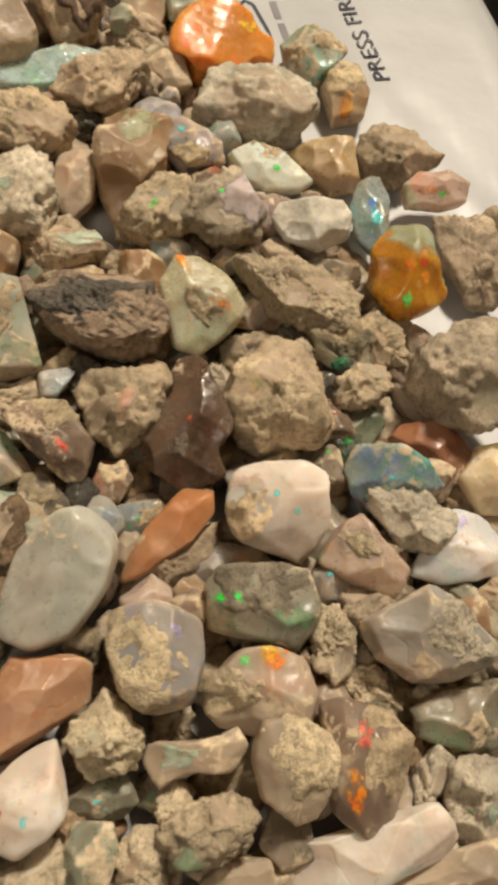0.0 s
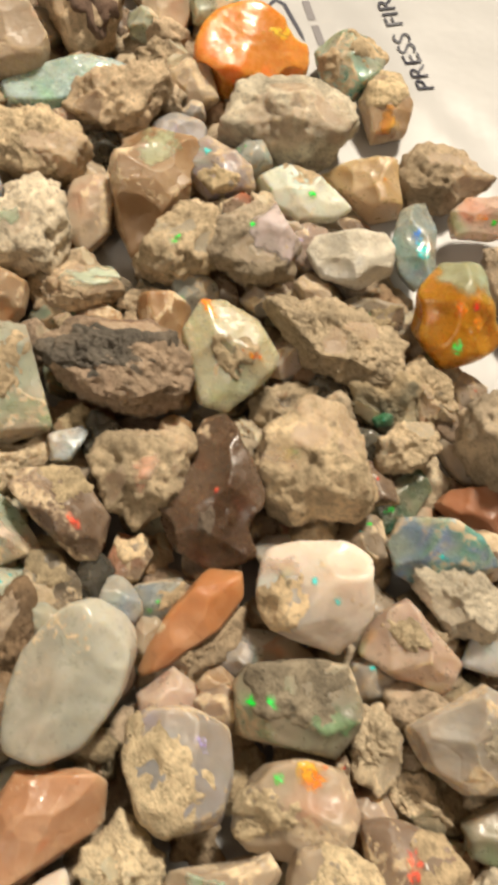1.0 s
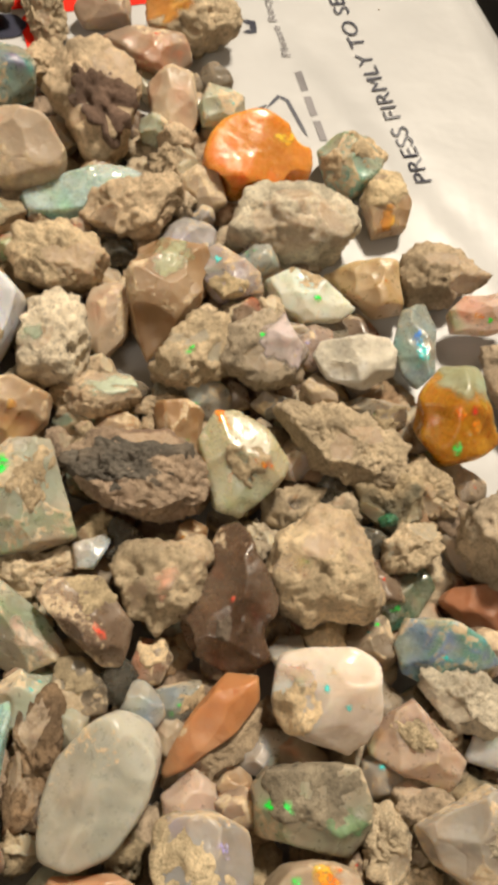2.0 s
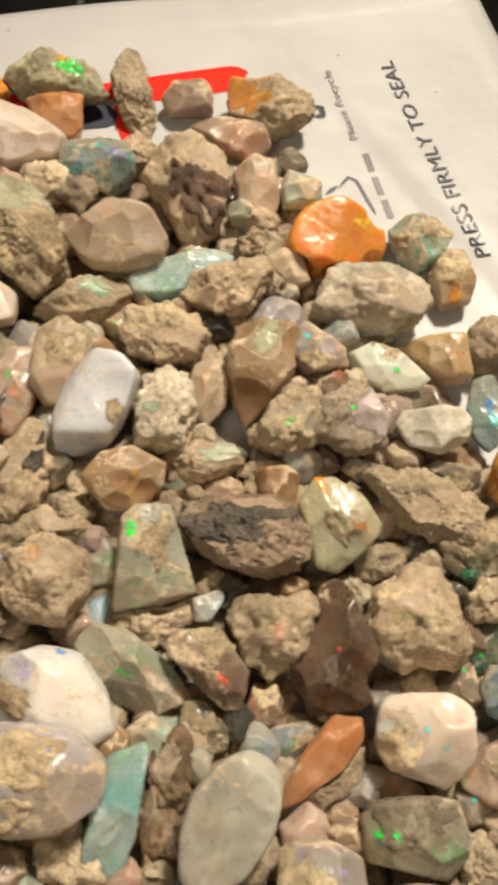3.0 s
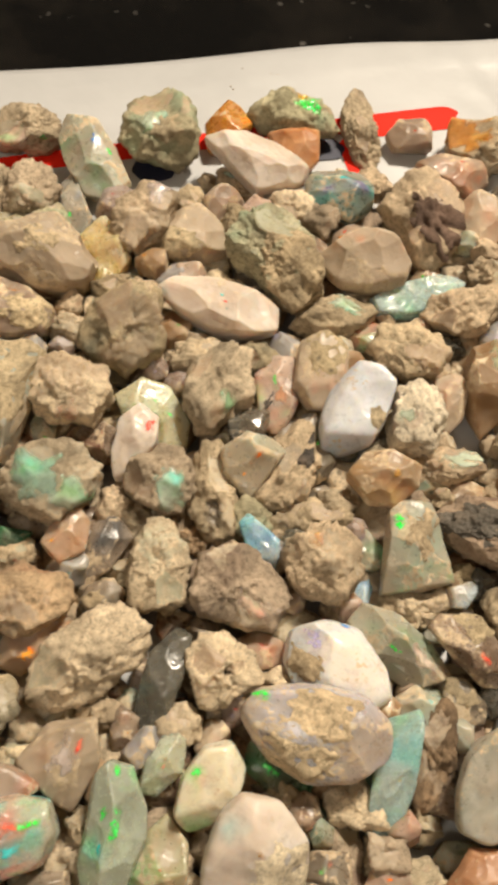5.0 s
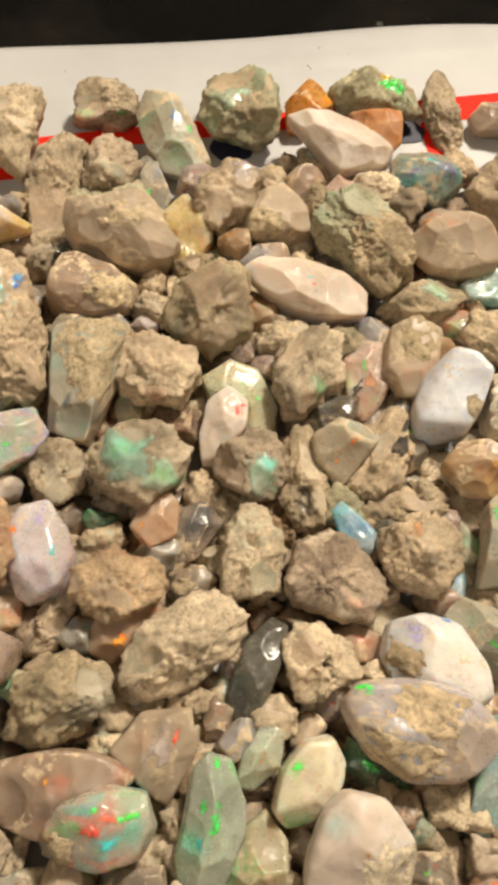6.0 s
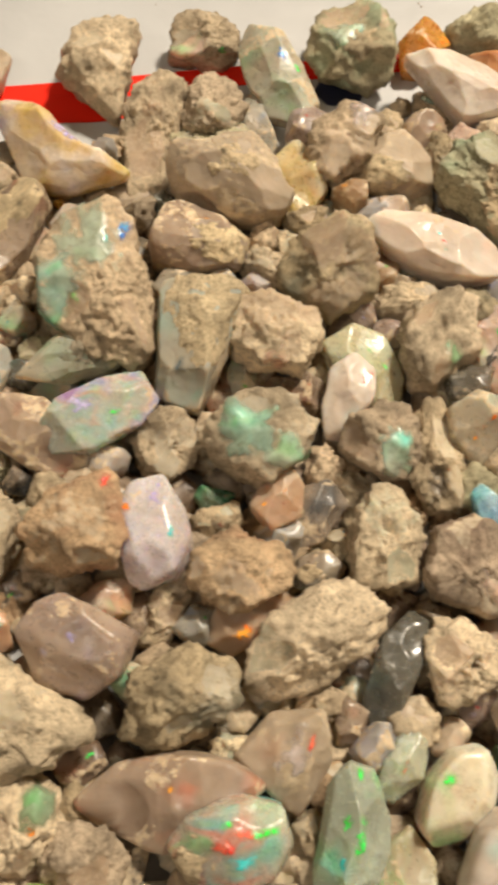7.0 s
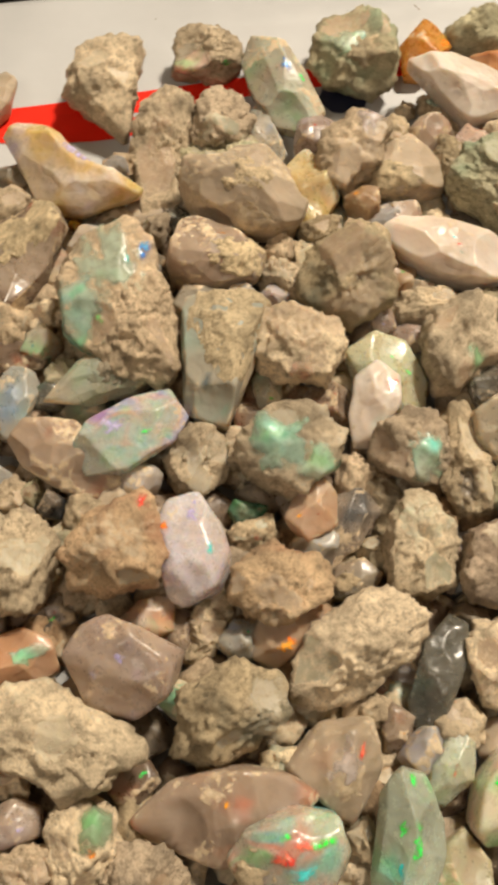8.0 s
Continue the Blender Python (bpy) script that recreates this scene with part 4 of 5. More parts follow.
stone("smokybrown", (-0.0055, 0.0843, 0.0092), (6, -13, 50), 0.0077, "235:4.7 283:4.0 339:5.3 35:5.4 109:3.8 160:5.8", 139, ("crust", 0.50, 0.24, 0.60))
stone("smoky", (-0.0196, 0.0785, 0.0101), (12, 7, -46), 0.0098, "327:5.6 43:6.0 93:5.2 142:6.7 211:6.5 248:5.4", 140, ("crust", -0.53, 0.36, 0.70))
stone("choctan", (-0.0277, 0.0643, 0.0096), (-0, -14, 78), 0.0087, "208:11.0 262:4.6 277:4.7 311:9.7 63:7.9 93:4.6 124:8.5", 141)
stone("mint", (-0.0146, 0.0581, 0.0181), (4, -13, 58), 0.0179, "192:15.1 234:12.3 268:10.0 290:11.3 322:14.6 4:16.4 52:13.0 80:10.0 104:9.6 124:10.9", 142)
stone("smokyblue", (0.0005, 0.0763, 0.0092), (11, -9, 23), 0.0078, "258:5.0 293:3.9 349:6.4 77:4.1 123:5.4 190:5.5", 143, ("crust", 0.64, -0.21, 0.50))
stone("orangebrown", (0.0093, 0.0709, 0.0135), (8, -12, 43), 0.0076, "249:5.5 263:3.3 282:3.9 320:8.9 76:9.7 95:6.3 107:6.3 153:14.1", 144)
stone("tan", (0.0099, 0.0650, 0.0092), (10, -11, 33), 0.0071, "238:5.1 277:3.6 319:7.7 89:4.4 215:9.2", 145)
stone("pinkwhite", (0.0320, 0.0779, 0.0184), (14, 3, -26), 0.0188, "277:11.0 355:12.2 29:10.2 92:10.8 117:9.4 149:12.0 197:12.2 234:12.3", 146, ("crust", -0.45, -0.55, 0.45), ("pinkclear", -0.79, 0.05, 0.25), bites="30:1.5:3 60:1.2:3 95:1.5:4 330:2:5")
stone("pinkclear", (0.0514, 0.0679, 0.0152), (13, 5, -36), 0.0116, "289:6.8 13:10.1 78:5.5 151:9.0 188:8.9 274:7.0", 147, ("crust", -0.33, 0.17, 0.50))
stone("fireblue", (0.0581, 0.0878, 0.0156), (14, -2, -9), 0.0125, "256:7.9 288:6.4 301:7.7 46:9.3 69:7.2 101:7.4 162:10.2 204:9.9", 148, ("flash_cyan", 0.04, -0.28, 0.14))
stone("ash", (0.0624, 0.0778, 0.0153), (14, 2, -24), 0.0119, "247:6.8 287:8.1 353:9.8 35:10.2 89:6.5 106:7.4 184:10.8 245:6.9", 149)
stone("redbrown", (0.0715, 0.0983, 0.0106), (14, 4, -31), 0.0108, "335:10.3 10:9.8 75:6.9 130:6.9 176:10.3 257:5.9", 150)
stone("milky", (0.0752, 0.0718, 0.0118), (11, -9, 22), 0.0136, "259:7.4 316:10.0 11:10.0 52:9.3 112:8.4 131:9.2 235:9.2", 151, ("flash_violet", 0.24, 0.87, 0.18))
stone("cream", (0.0854, 0.0902, 0.0114), (-4, -14, 92), 0.0127, "181:8.5 270:5.7 10:9.5 55:7.9 122:7.3", 152)
stone("greyclear", (0.0633, 0.0496, 0.0173), (14, -1, -11), 0.0161, "249:9.7 287:9.3 303:10.2 346:14.8 57:9.5 71:9.8 130:9.7 221:11.6", 153, ("pale_crust", 0.52, 0.30, 0.62))
stone("tan", (0.0851, 0.0609, 0.0097), (5, 13, -85), 0.0089, "351:6.2 87:2.7 171:7.5 242:4.7 288:4.0", 154)
stone("greengrey", (0.0761, 0.0617, 0.0092), (14, -2, -8), 0.0070, "265:2.9 347:3.0 62:3.3 124:3.3 208:3.4", 155)
stone("greendark", (0.0288, 0.0560, 0.0166), (14, -1, -10), 0.0147, "267:8.4 334:11.9 2:11.7 32:11.2 93:8.5 105:7.9 151:12.5 197:12.7", 156, ("ash_crust", -0.14, 0.41, 0.80), ("flash_green", -0.69, -0.12, 0.20), ("bottle", 0.64, -0.10, 0.40))
stone("palesand", (0.0438, 0.0488, 0.0139), (5, 13, -84), 0.0087, "325:6.8 44:6.3 81:4.9 117:5.8 180:8.4 242:5.7 280:5.1", 157)
stone("smokyblue", (0.0217, 0.0677, 0.0092), (13, -6, 9), 0.0070, "287:3.5 359:5.1 73:3.9 151:4.1 211:4.1", 158)
stone("greylav", (0.0065, 0.0439, 0.0177), (10, 10, -60), 0.0171, "261:9.2 298:10.6 346:11.7 49:10.1 71:10.1 123:10.6 159:11.0 199:12.1 249:9.4", 159, ("crust", -0.14, -0.39, 0.80), ("flash_violet", -0.24, 0.73, 0.14))
stone("pinktan", (0.0274, 0.0374, 0.0173), (13, -5, 7), 0.0162, "252:8.9 278:9.0 331:11.6 13:11.3 64:9.6 89:9.0 130:9.6 158:10.7 208:11.6", 160, ("crust", -0.69, 0.03, 0.50), ("flash_orange", 0.30, 0.74, 0.22), ("flash_yellow", 0.22, 0.8, 0.14), ("flash_green", -0.27, 0.74, 0.08))
stone("pinktan", (0.0341, 0.0232, 0.0171), (5, 13, -82), 0.0157, "294:8.6 11:10.2 51:8.8 84:9.3 125:9.5 192:10.8 247:9.1 277:8.0", 161, ("crust", -0.37, 0.26, 0.75), bites="150:2.5:7 330:2.5:8")
stone("pinktan", (0.0151, 0.0253, 0.0144), (13, -7, 12), 0.0098, "276:5.2 316:8.1 25:9.9 91:4.6 144:9.8 205:9.6", 162, ("seafoam", -0.56, 0.01, 0.50), bites="80:3.2:9 262:2.6:10")
stone("pinkbrown", (0.0480, 0.0239, 0.0168), (6, 13, -82), 0.0151, "318:11.1 10:13.8 65:8.6 74:8.9 124:11.2 153:11.6 186:13.6 271:7.4", 163, ("crust", -0.26, 0.52, 0.65), ("flash_orange", 0.40, -0.40, 0.28), ("flash_red", -0.54, -0.02, 0.2))
stone("palesand", (0.0522, 0.0401, 0.0092), (13, 6, -39), 0.0076, "286:3.9 350:6.6 74:4.7 112:6.0 185:7.1 251:5.0", 164)
stone("greendark", (0.0716, 0.0350, 0.0113), (14, -3, -2), 0.0124, "258:6.9 301:8.6 6:8.6 104:6.0 121:6.8 194:11.0", 165)
stone("ash", (0.0642, 0.0229, 0.0092), (1, -14, 71), 0.0070, "258:3.9 283:4.4 354:6.1 57:4.1 105:3.6 181:6.6", 166)
stone("ash", (0.0730, 0.0182, 0.0115), (-4, -14, 93), 0.0129, "148:8.0 193:8.0 269:5.9 338:8.4 16:8.8 79:7.2 111:7.3", 167, ("flash_green", -0.26, 0.78, 0.10), ("seafoam", -0.39, -0.31, 0.40))
stone("peachdeep", (-0.0186, 0.0342, 0.0159), (9, -11, 36), 0.0132, "255:8.8 270:7.4 321:15.9 26:13.2 56:9.0 112:7.3 145:9.7", 168)
stone("palesand", (-0.0023, 0.0273, 0.0158), (10, 10, -60), 0.0128, "311:6.5 337:6.3 51:7.5 119:6.9 188:7.0 221:6.6 256:7.0", 169)
stone("pinkwhite", (-0.0166, 0.0159, 0.0160), (1, -14, 69), 0.0133, "179:8.8 235:7.9 259:8.2 304:8.5 306:8.6 45:9.3 64:7.1 112:6.9", 170)
stone("greendark", (-0.0023, 0.0179, 0.0093), (13, -6, 8), 0.0080, "264:4.0 310:5.5 17:6.3 87:4.0 125:5.2 211:7.0", 171)
stone("greendark", (-0.0042, 0.0074, 0.0103), (-1, -14, 80), 0.0103, "193:6.1 263:5.6 292:6.0 13:6.4 79:5.3 112:5.6", 172)
stone("palesand", (0.0059, 0.0068, 0.0097), (6, 13, -80), 0.0089, "353:5.9 73:5.3 109:5.2 173:6.0 221:5.6 274:4.9", 173)
stone("greengrey", (0.0099, 0.0183, 0.0070), (13, -7, 13), 0.0070, "271:2.2 339:4.0 70:2.5 120:3.0 218:3.8", 174)
stone("tan", (0.0181, 0.0118, 0.0152), (11, -9, 26), 0.0116, "241:6.5 276:5.5 311:7.6 22:8.8 83:6.4 108:6.9 176:8.4", 175, ("bottle", -0.62, -0.41, 0.45))
stone("pinktan", (0.0248, 0.0035, 0.0097), (13, -5, 6), 0.0089, "269:4.6 9:6.8 85:4.3 124:5.2 198:7.8", 176)
stone("pinkwhite", (0.0487, 0.0081, 0.0113), (11, -9, 22), 0.0125, "250:8.0 267:6.3 304:15.0 13:18.2 81:6.5 85:5.8 163:15.6", 177)
stone("pinktan", (0.0677, 0.0041, 0.0103), (13, -7, 13), 0.0101, "266:4.0 359:13.1 94:5.4 99:5.5 188:13.4", 178)
stone("tan", (-0.0037, 0.2903, 0.0093), (14, -1, -10), 0.0181, "252:10.2 306:10.2 5:16.9 87:10.2 93:10.4 177:15.3 198:14.0", 179, ("amber", -0.75, -0.12, 0.72), ("flash_yellow", -0.26, -0.27, 0.15), bites="20:3:5 330:2:6 90:2:8")
stone("pinkbrown", (-0.0313, 0.2931, 0.0062), (13, -5, 9), 0.0111, "269:5.0 353:8.9 30:9.7 98:7.7 139:8.8 200:8.5", 180)
stone("pinkbrown", (-0.0151, 0.2743, 0.0080), (14, -2, -5), 0.0132, "254:6.8 317:10.2 27:12.2 87:7.7 126:10.0 241:8.2", 181)
stone("tan", (-0.0295, 0.2416, 0.0181), (8, 12, -68), 0.0215, "314:17.5 34:15.6 62:12.1 84:12.1 136:15.7 185:17.2 232:15.7 280:11.7", 182, ("umber_crust", 0.25, 0.1, 0.62), bites="20:4:8:66 200:2.5:6 300:2:6")
stone("pinktan", (-0.0074, 0.2514, 0.0101), (5, 13, -80), 0.0142, "338:11.7 61:9.0 90:7.6 167:10.6 219:9.4 269:7.4", 183)
stone("tan", (-0.0064, 0.2271, 0.0109), (10, -11, 36), 0.0124, "231:5.9 288:6.4 339:7.3 51:6.9 114:6.7 163:6.8", 184)
stone("tan", (-0.0504, 0.2924, 0.0055), (7, 12, -70), 0.0096, "294:9.3 45:15.8 85:6.3 201:18.5 239:10.1 271:5.8", 185)
stone("greentan", (-0.0778, 0.2928, 0.0094), (14, -1, -8), 0.0182, "271:7.1 284:7.5 322:15.2 55:12.3 77:9.9 107:9.7 150:12.6 237:12.1", 186, ("flash_green", 0.45, 0.25, 0.30), ("flash_green", 0.72, 0.04, 0.2), ("flash_yellow", 0.2, 0.5, 0.12))
stone("orangebrown", (-0.0748, 0.2778, 0.0083), (11, 9, -42), 0.0157, "294:7.7 2:9.8 46:8.1 123:9.7 144:8.2 251:8.1", 187)
stone("pinkwhite", (-0.0885, 0.2627, 0.0135), (13, 6, -28), 0.0178, "317:12.6 14:18.1 89:9.9 102:9.2 137:13.4 257:9.6", 188)
stone("amber", (-0.1021, 0.2844, 0.0067), (5, -13, 66), 0.0122, "211:9.6 257:6.4 329:9.7 5:11.1 81:7.0 123:7.9", 189, ("flash_orange", 0.59, -0.74, 0.25))
stone("smokyteal", (-0.0592, 0.2514, 0.0142), (14, -0, -10), 0.0161, "252:8.6 258:8.5 321:11.0 9:12.1 53:11.1 104:9.9 158:12.7 200:12.4", 190, ("flash_cyan", 0.08, 0.47, 0.22))
stone("pinktan", (-0.0502, 0.2189, 0.0191), (14, -4, 3), 0.0211, "217:13.4 265:11.1 287:11.8 343:15.2 31:12.2 85:9.6 121:10.0 215:13.6", 191)
stone("greentan", (-0.0790, 0.2168, 0.0186), (11, 8, -40), 0.0213, "272:11.9 355:19.6 48:13.6 69:10.7 108:15.5 153:17.9 195:18.7 262:11.8", 192, ("crust", 0.65, -0.13, 0.80), ("pinkclear", -0.09, 0.95, 0.15))
stone("aquafire", (-0.0288, 0.2104, 0.0135), (12, -8, 23), 0.0072, "249:7.6 271:5.0 279:8.5 57:20.0 87:7.2 97:7.6 176:18.4", 193)
stone("tan", (-0.0164, 0.2053, 0.0162), (12, -8, 22), 0.0139, "233:9.8 263:8.9 313:9.5 352:12.8 81:8.3 85:8.1 135:12.7 195:14.1", 194)
stone("tan", (-0.0343, 0.1858, 0.0170), (14, -3, -1), 0.0156, "254:8.6 283:8.0 339:10.2 19:10.4 65:9.3 106:9.2 148:12.3 218:11.1", 195)
stone("tan", (-0.0590, 0.1987, 0.0120), (12, -7, 17), 0.0141, "259:8.0 302:9.0 353:15.1 73:8.1 83:7.7 146:12.2 223:10.5", 196, ("seafoam", 0.53, 0.46, 0.55))
stone("pinktan", (-0.0213, 0.1726, 0.0102), (-0, -14, 80), 0.0100, "156:10.0 241:7.4 276:5.8 330:9.6 34:8.6 84:6.1 113:6.4", 197)
stone("ash", (-0.0331, 0.1606, 0.0171), (-3, -14, 90), 0.0158, "179:9.9 236:9.2 282:8.6 320:9.4 25:10.2 79:8.1 108:8.8", 198, ("seafoam", -0.03, 0.47, 0.35), ("flash_green", -0.10, 0.47, 0.12))
stone("lavwhite", (-0.0523, 0.1614, 0.0177), (4, -14, 61), 0.0171, "197:16.2 233:12.9 273:9.9 286:10.5 341:14.8 21:14.1 82:9.6 105:9.6 128:12.2", 199, ("crust", -0.03, -0.67, 0.20))
stone("pinktan", (-0.0636, 0.1745, 0.0166), (-1, -14, 88), 0.0147, "187:13.4 252:9.2 272:9.1 331:12.0 24:11.8 89:7.8 126:9.9", 200, ("crust", 0.57, -0.11, 0.75))
stone("brownamber", (-0.0423, 0.1402, 0.0165), (14, -3, 2), 0.0144, "263:8.6 317:8.8 353:9.9 61:9.0 100:8.6 144:10.0 223:9.5", 201, ("amber", 0.45, 0.05, 0.20))
stone("tan", (-0.2031, 0.2500, 0.0097), (3, 13, -78), 0.0188, "318:12.0 77:9.8 140:16.4 217:14.6 248:10.9 316:11.6", 202)
stone("tan", (-0.1733, 0.2701, 0.0089), (13, -5, 18), 0.0171, "251:8.5 277:8.3 342:12.0 49:10.3 90:8.9 151:11.3 172:12.2", 203, ("pinkclear", -0.51, -0.58, 0.50), ("flash_green", 0.45, -0.84, 0.10))
stone("greengrey", (-0.1485, 0.2591, 0.0085), (9, 11, -54), 0.0163, "271:9.5 316:15.1 24:17.2 85:9.4 91:9.3 141:16.3 211:16.9 256:10.1", 204, ("flash_green", 0.21, 0.72, 0.10), ("flash_blue", -0.25, 0.47, 0.20))
stone("greentan", (-0.1256, 0.2739, 0.0124), (11, 9, -41), 0.0250, "305:13.8 352:15.0 51:13.3 101:15.8 148:17.3 197:15.3 217:14.9 267:14.0", 205, ("seafoam", -0.30, -0.15, 0.60), ("crust", 0.19, -0.12, 0.50))
stone("tan", (-0.1821, 0.2263, 0.0087), (-2, -13, 94), 0.0161, "135:19.6 234:18.2 266:8.2 270:8.3 344:22.4 46:17.0 81:9.7 100:9.5", 206)
stone("greytan", (-0.1651, 0.2368, 0.0127), (5, -13, 66), 0.0161, "218:8.3 281:8.1 312:8.8 12:12.1 70:10.6 97:9.9 152:12.1", 207)
stone("pinktan", (-0.1558, 0.2048, 0.0187), (13, 4, -21), 0.0236, "269:11.6 290:11.6 319:14.3 8:18.4 69:14.8 119:15.4 131:15.8 199:21.0 239:15.9", 208, ("crust", -0.01, 0.09, 0.35), bites="150:5:7 35:4.5:7 255:1.5:9")
stone("smokyblue", (-0.1513, 0.2381, 0.0048), (7, 12, -65), 0.0071, "324:9.3 46:8.1 93:4.5 219:11.6 261:4.3", 209, ("flash_green", 0.40, -0.46, 0.15))
stone("yellowclear", (-0.1380, 0.2139, 0.0101), (-2, -14, 94), 0.0147, "195:11.5 240:9.1 295:9.1 317:11.4 50:11.3 102:8.3", 210)
stone("tan", (-0.1253, 0.2281, 0.0154), (5, -13, 65), 0.0185, "169:11.9 242:11.4 287:9.8 360:13.2 51:11.5 104:9.8 131:10.9", 211, ("lav", 0.79, -0.15, 0.40))
stone("pinktan", (-0.1084, 0.2249, 0.0116), (14, -3, 9), 0.0182, "284:8.5 4:11.7 41:12.1 121:11.2 161:10.7 258:7.6", 212, ("crust", -0.59, -0.48, 0.70))
stone("tan", (-0.1069, 0.2596, 0.0047), (9, 11, -55), 0.0070, "45:2.1 112:3.1 206:3.0 289:1.7", 213)
stone("tan", (-0.0960, 0.2579, 0.0047), (11, 9, -45), 0.0070, "273:3.8 19:12.4 85:3.0 181:8.2 256:3.7", 214, ("seafoam", -0.58, 0.22, 0.40))
stone("pinkwhite", (-0.0954, 0.1953, 0.0177), (14, 3, -15), 0.0171, "262:9.7 279:9.4 302:12.8 13:18.7 78:9.8 95:7.8 111:8.9 152:18.1 244:13.5", 215)
stone("darktan", (-0.1250, 0.1806, 0.0198), (8, -11, 50), 0.0218, "204:12.6 257:12.0 300:12.0 326:11.4 26:15.1 77:12.2 117:13.3 177:14.5", 216)
stone("pinkbrown", (-0.1631, 0.1856, 0.0132), (14, -1, -1), 0.0183, "259:10.7 284:9.3 351:14.9 58:10.5 74:9.9 117:13.4 170:12.2 198:13.2", 217, ("crust", 0.60, -0.01, 0.50))
stone("aquagrey", (-0.1578, 0.1517, 0.0184), (-0, -14, 88), 0.0186, "164:19.2 180:20.0 256:9.7 263:9.7 328:18.9 15:16.7 81:13.1 100:10.0", 218, ("crust", 0.47, -0.10, 0.85), ("inkblue", -0.65, 0.22, 0.10), ("inkblue", 0.06, 0.62, 0.10))
stone("palesand", (-0.1370, 0.1556, 0.0185), (14, 1, -6), 0.0188, "280:9.7 340:11.1 28:12.3 82:10.7 122:11.8 180:10.6 246:10.3", 219, ("pinkclear", 0.02, -0.79, 0.30))
stone("lav", (-0.1443, 0.1774, 0.0092), (14, 3, -16), 0.0070, "5:4.0 83:3.3 160:4.0 266:2.2", 220)
stone("greenclear", (-0.1124, 0.1553, 0.0122), (12, 8, -36), 0.0145, "277:8.9 331:12.5 37:11.3 72:8.4 115:9.3 168:12.1 244:9.4", 221)
stone("pinkwhite", (-0.1172, 0.1437, 0.0148), (2, -14, 76), 0.0106, "201:12.3 255:6.4 285:7.3 345:11.0 61:8.6 99:5.8 114:6.6", 222, ("flash_red", 0.51, -0.49, 0.18))
stone("greytan", (-0.1070, 0.1310, 0.0170), (14, -3, 9), 0.0156, "255:8.9 324:9.8 0:9.1 36:9.4 99:8.8 141:10.0 217:11.0", 223, ("seafoam", 0.24, -0.38, 0.60), ("flash_green", 0.33, -0.57, 0.14))
stone("palesand", (-0.0943, 0.1645, 0.0174), (3, -14, 72), 0.0164, "187:15.0 253:9.4 287:9.6 0:14.7 42:11.1 92:10.8 128:10.8", 224, ("bottle", -0.43, -0.69, 0.35))
stone("tan", (-0.0980, 0.1800, 0.0112), (13, -4, 14), 0.0122, "263:5.8 287:6.2 3:13.5 83:4.4 119:8.4 195:12.5", 225)
stone("pinkclear", (-0.0759, 0.1685, 0.0109), (-1, -14, 90), 0.0117, "165:13.3 249:7.6 274:7.1 2:12.4 56:9.1 103:6.7", 226, ("rosefire", -0.28, -0.23, 0.40), ("flash_green", 0.42, 0.26, 0.20), ("soot", -0.40, 0.50, 0.22))
stone("aquaamber", (-0.0827, 0.1405, 0.0159), (9, -11, 47), 0.0132, "181:8.4 281:7.0 0:10.3 33:8.8 84:8.0 148:8.3", 227)
stone("tan", (-0.0704, 0.1406, 0.0127), (5, -13, 65), 0.0155, "219:9.8 284:7.5 303:7.4 357:14.8 79:8.9 105:9.7 175:12.2", 228, ("soot", 0.55, -0.23, 0.30))
stone("tan", (-0.0914, 0.1299, 0.0112), (4, 14, -78), 0.0123, "356:12.1 68:8.4 97:6.4 215:14.0 255:8.2 294:9.4", 229, ("smoky", 0.43, -0.27, 0.45))
stone("blueshard", (-0.0774, 0.1163, 0.0135), (9, 11, -51), 0.0074, "278:4.7 20:7.5 53:5.3 107:4.5 196:8.8 251:4.6", 230)
stone("tan", (-0.0602, 0.1107, 0.0182), (14, 0, -5), 0.0182, "274:10.7 326:11.1 16:11.3 78:9.7 118:9.2 180:10.2 221:10.1", 231, ("amber", -0.26, 0.72, 0.25))
stone("tan", (-0.0626, 0.1262, 0.0099), (14, -3, 9), 0.0093, "268:4.5 351:11.7 54:8.4 96:6.1 130:8.9 216:11.3", 232)
stone("tan", (-0.1381, 0.1270, 0.0191), (12, -7, 27), 0.0203, "227:12.1 279:11.5 320:13.5 18:14.7 65:11.1 91:11.0 140:11.8 184:13.1", 233, ("aqua", -0.30, 0.02, 0.68), ("seafoam", 0.34, -0.76, 0.40), bites="120:3:8 20:2:6")
stone("peach", (-0.1309, 0.1116, 0.0147), (5, -13, 63), 0.0105, "244:6.0 290:5.9 339:8.1 51:7.2 100:6.1 165:6.6", 234)
stone("dark", (-0.1212, 0.1116, 0.0099), (5, -13, 65), 0.0094, "233:6.7 263:5.6 342:9.2 52:7.9 103:4.9 149:9.5", 235)
stone("palesand", (-0.1047, 0.1056, 0.0167), (4, 13, -76), 0.0149, "21:12.4 77:7.8 100:7.5 149:12.4 232:9.6 260:7.3 338:12.3", 236)
stone("palesand", (-0.1146, 0.1209, 0.0092), (14, 2, -12), 0.0073, "306:4.9 34:6.9 101:4.1 128:6.1 251:4.0", 237)
stone("tan", (-0.1602, 0.1233, 0.0123), (4, 14, -78), 0.0146, "351:8.8 34:8.9 89:7.7 147:9.2 199:9.6 253:7.4 284:8.2", 238)
stone("firemint", (-0.1776, 0.1262, 0.0166), (11, -7, 31), 0.0148, "251:9.4 278:8.0 309:11.1 7:15.1 81:9.3 96:8.6 129:11.1 180:14.2", 239, ("flash_green", -0.19, 0.92, 0.14), ("flash_violet", -0.20, 0.36, 0.20), ("flash_green", 0.42, -0.32, 0.10))
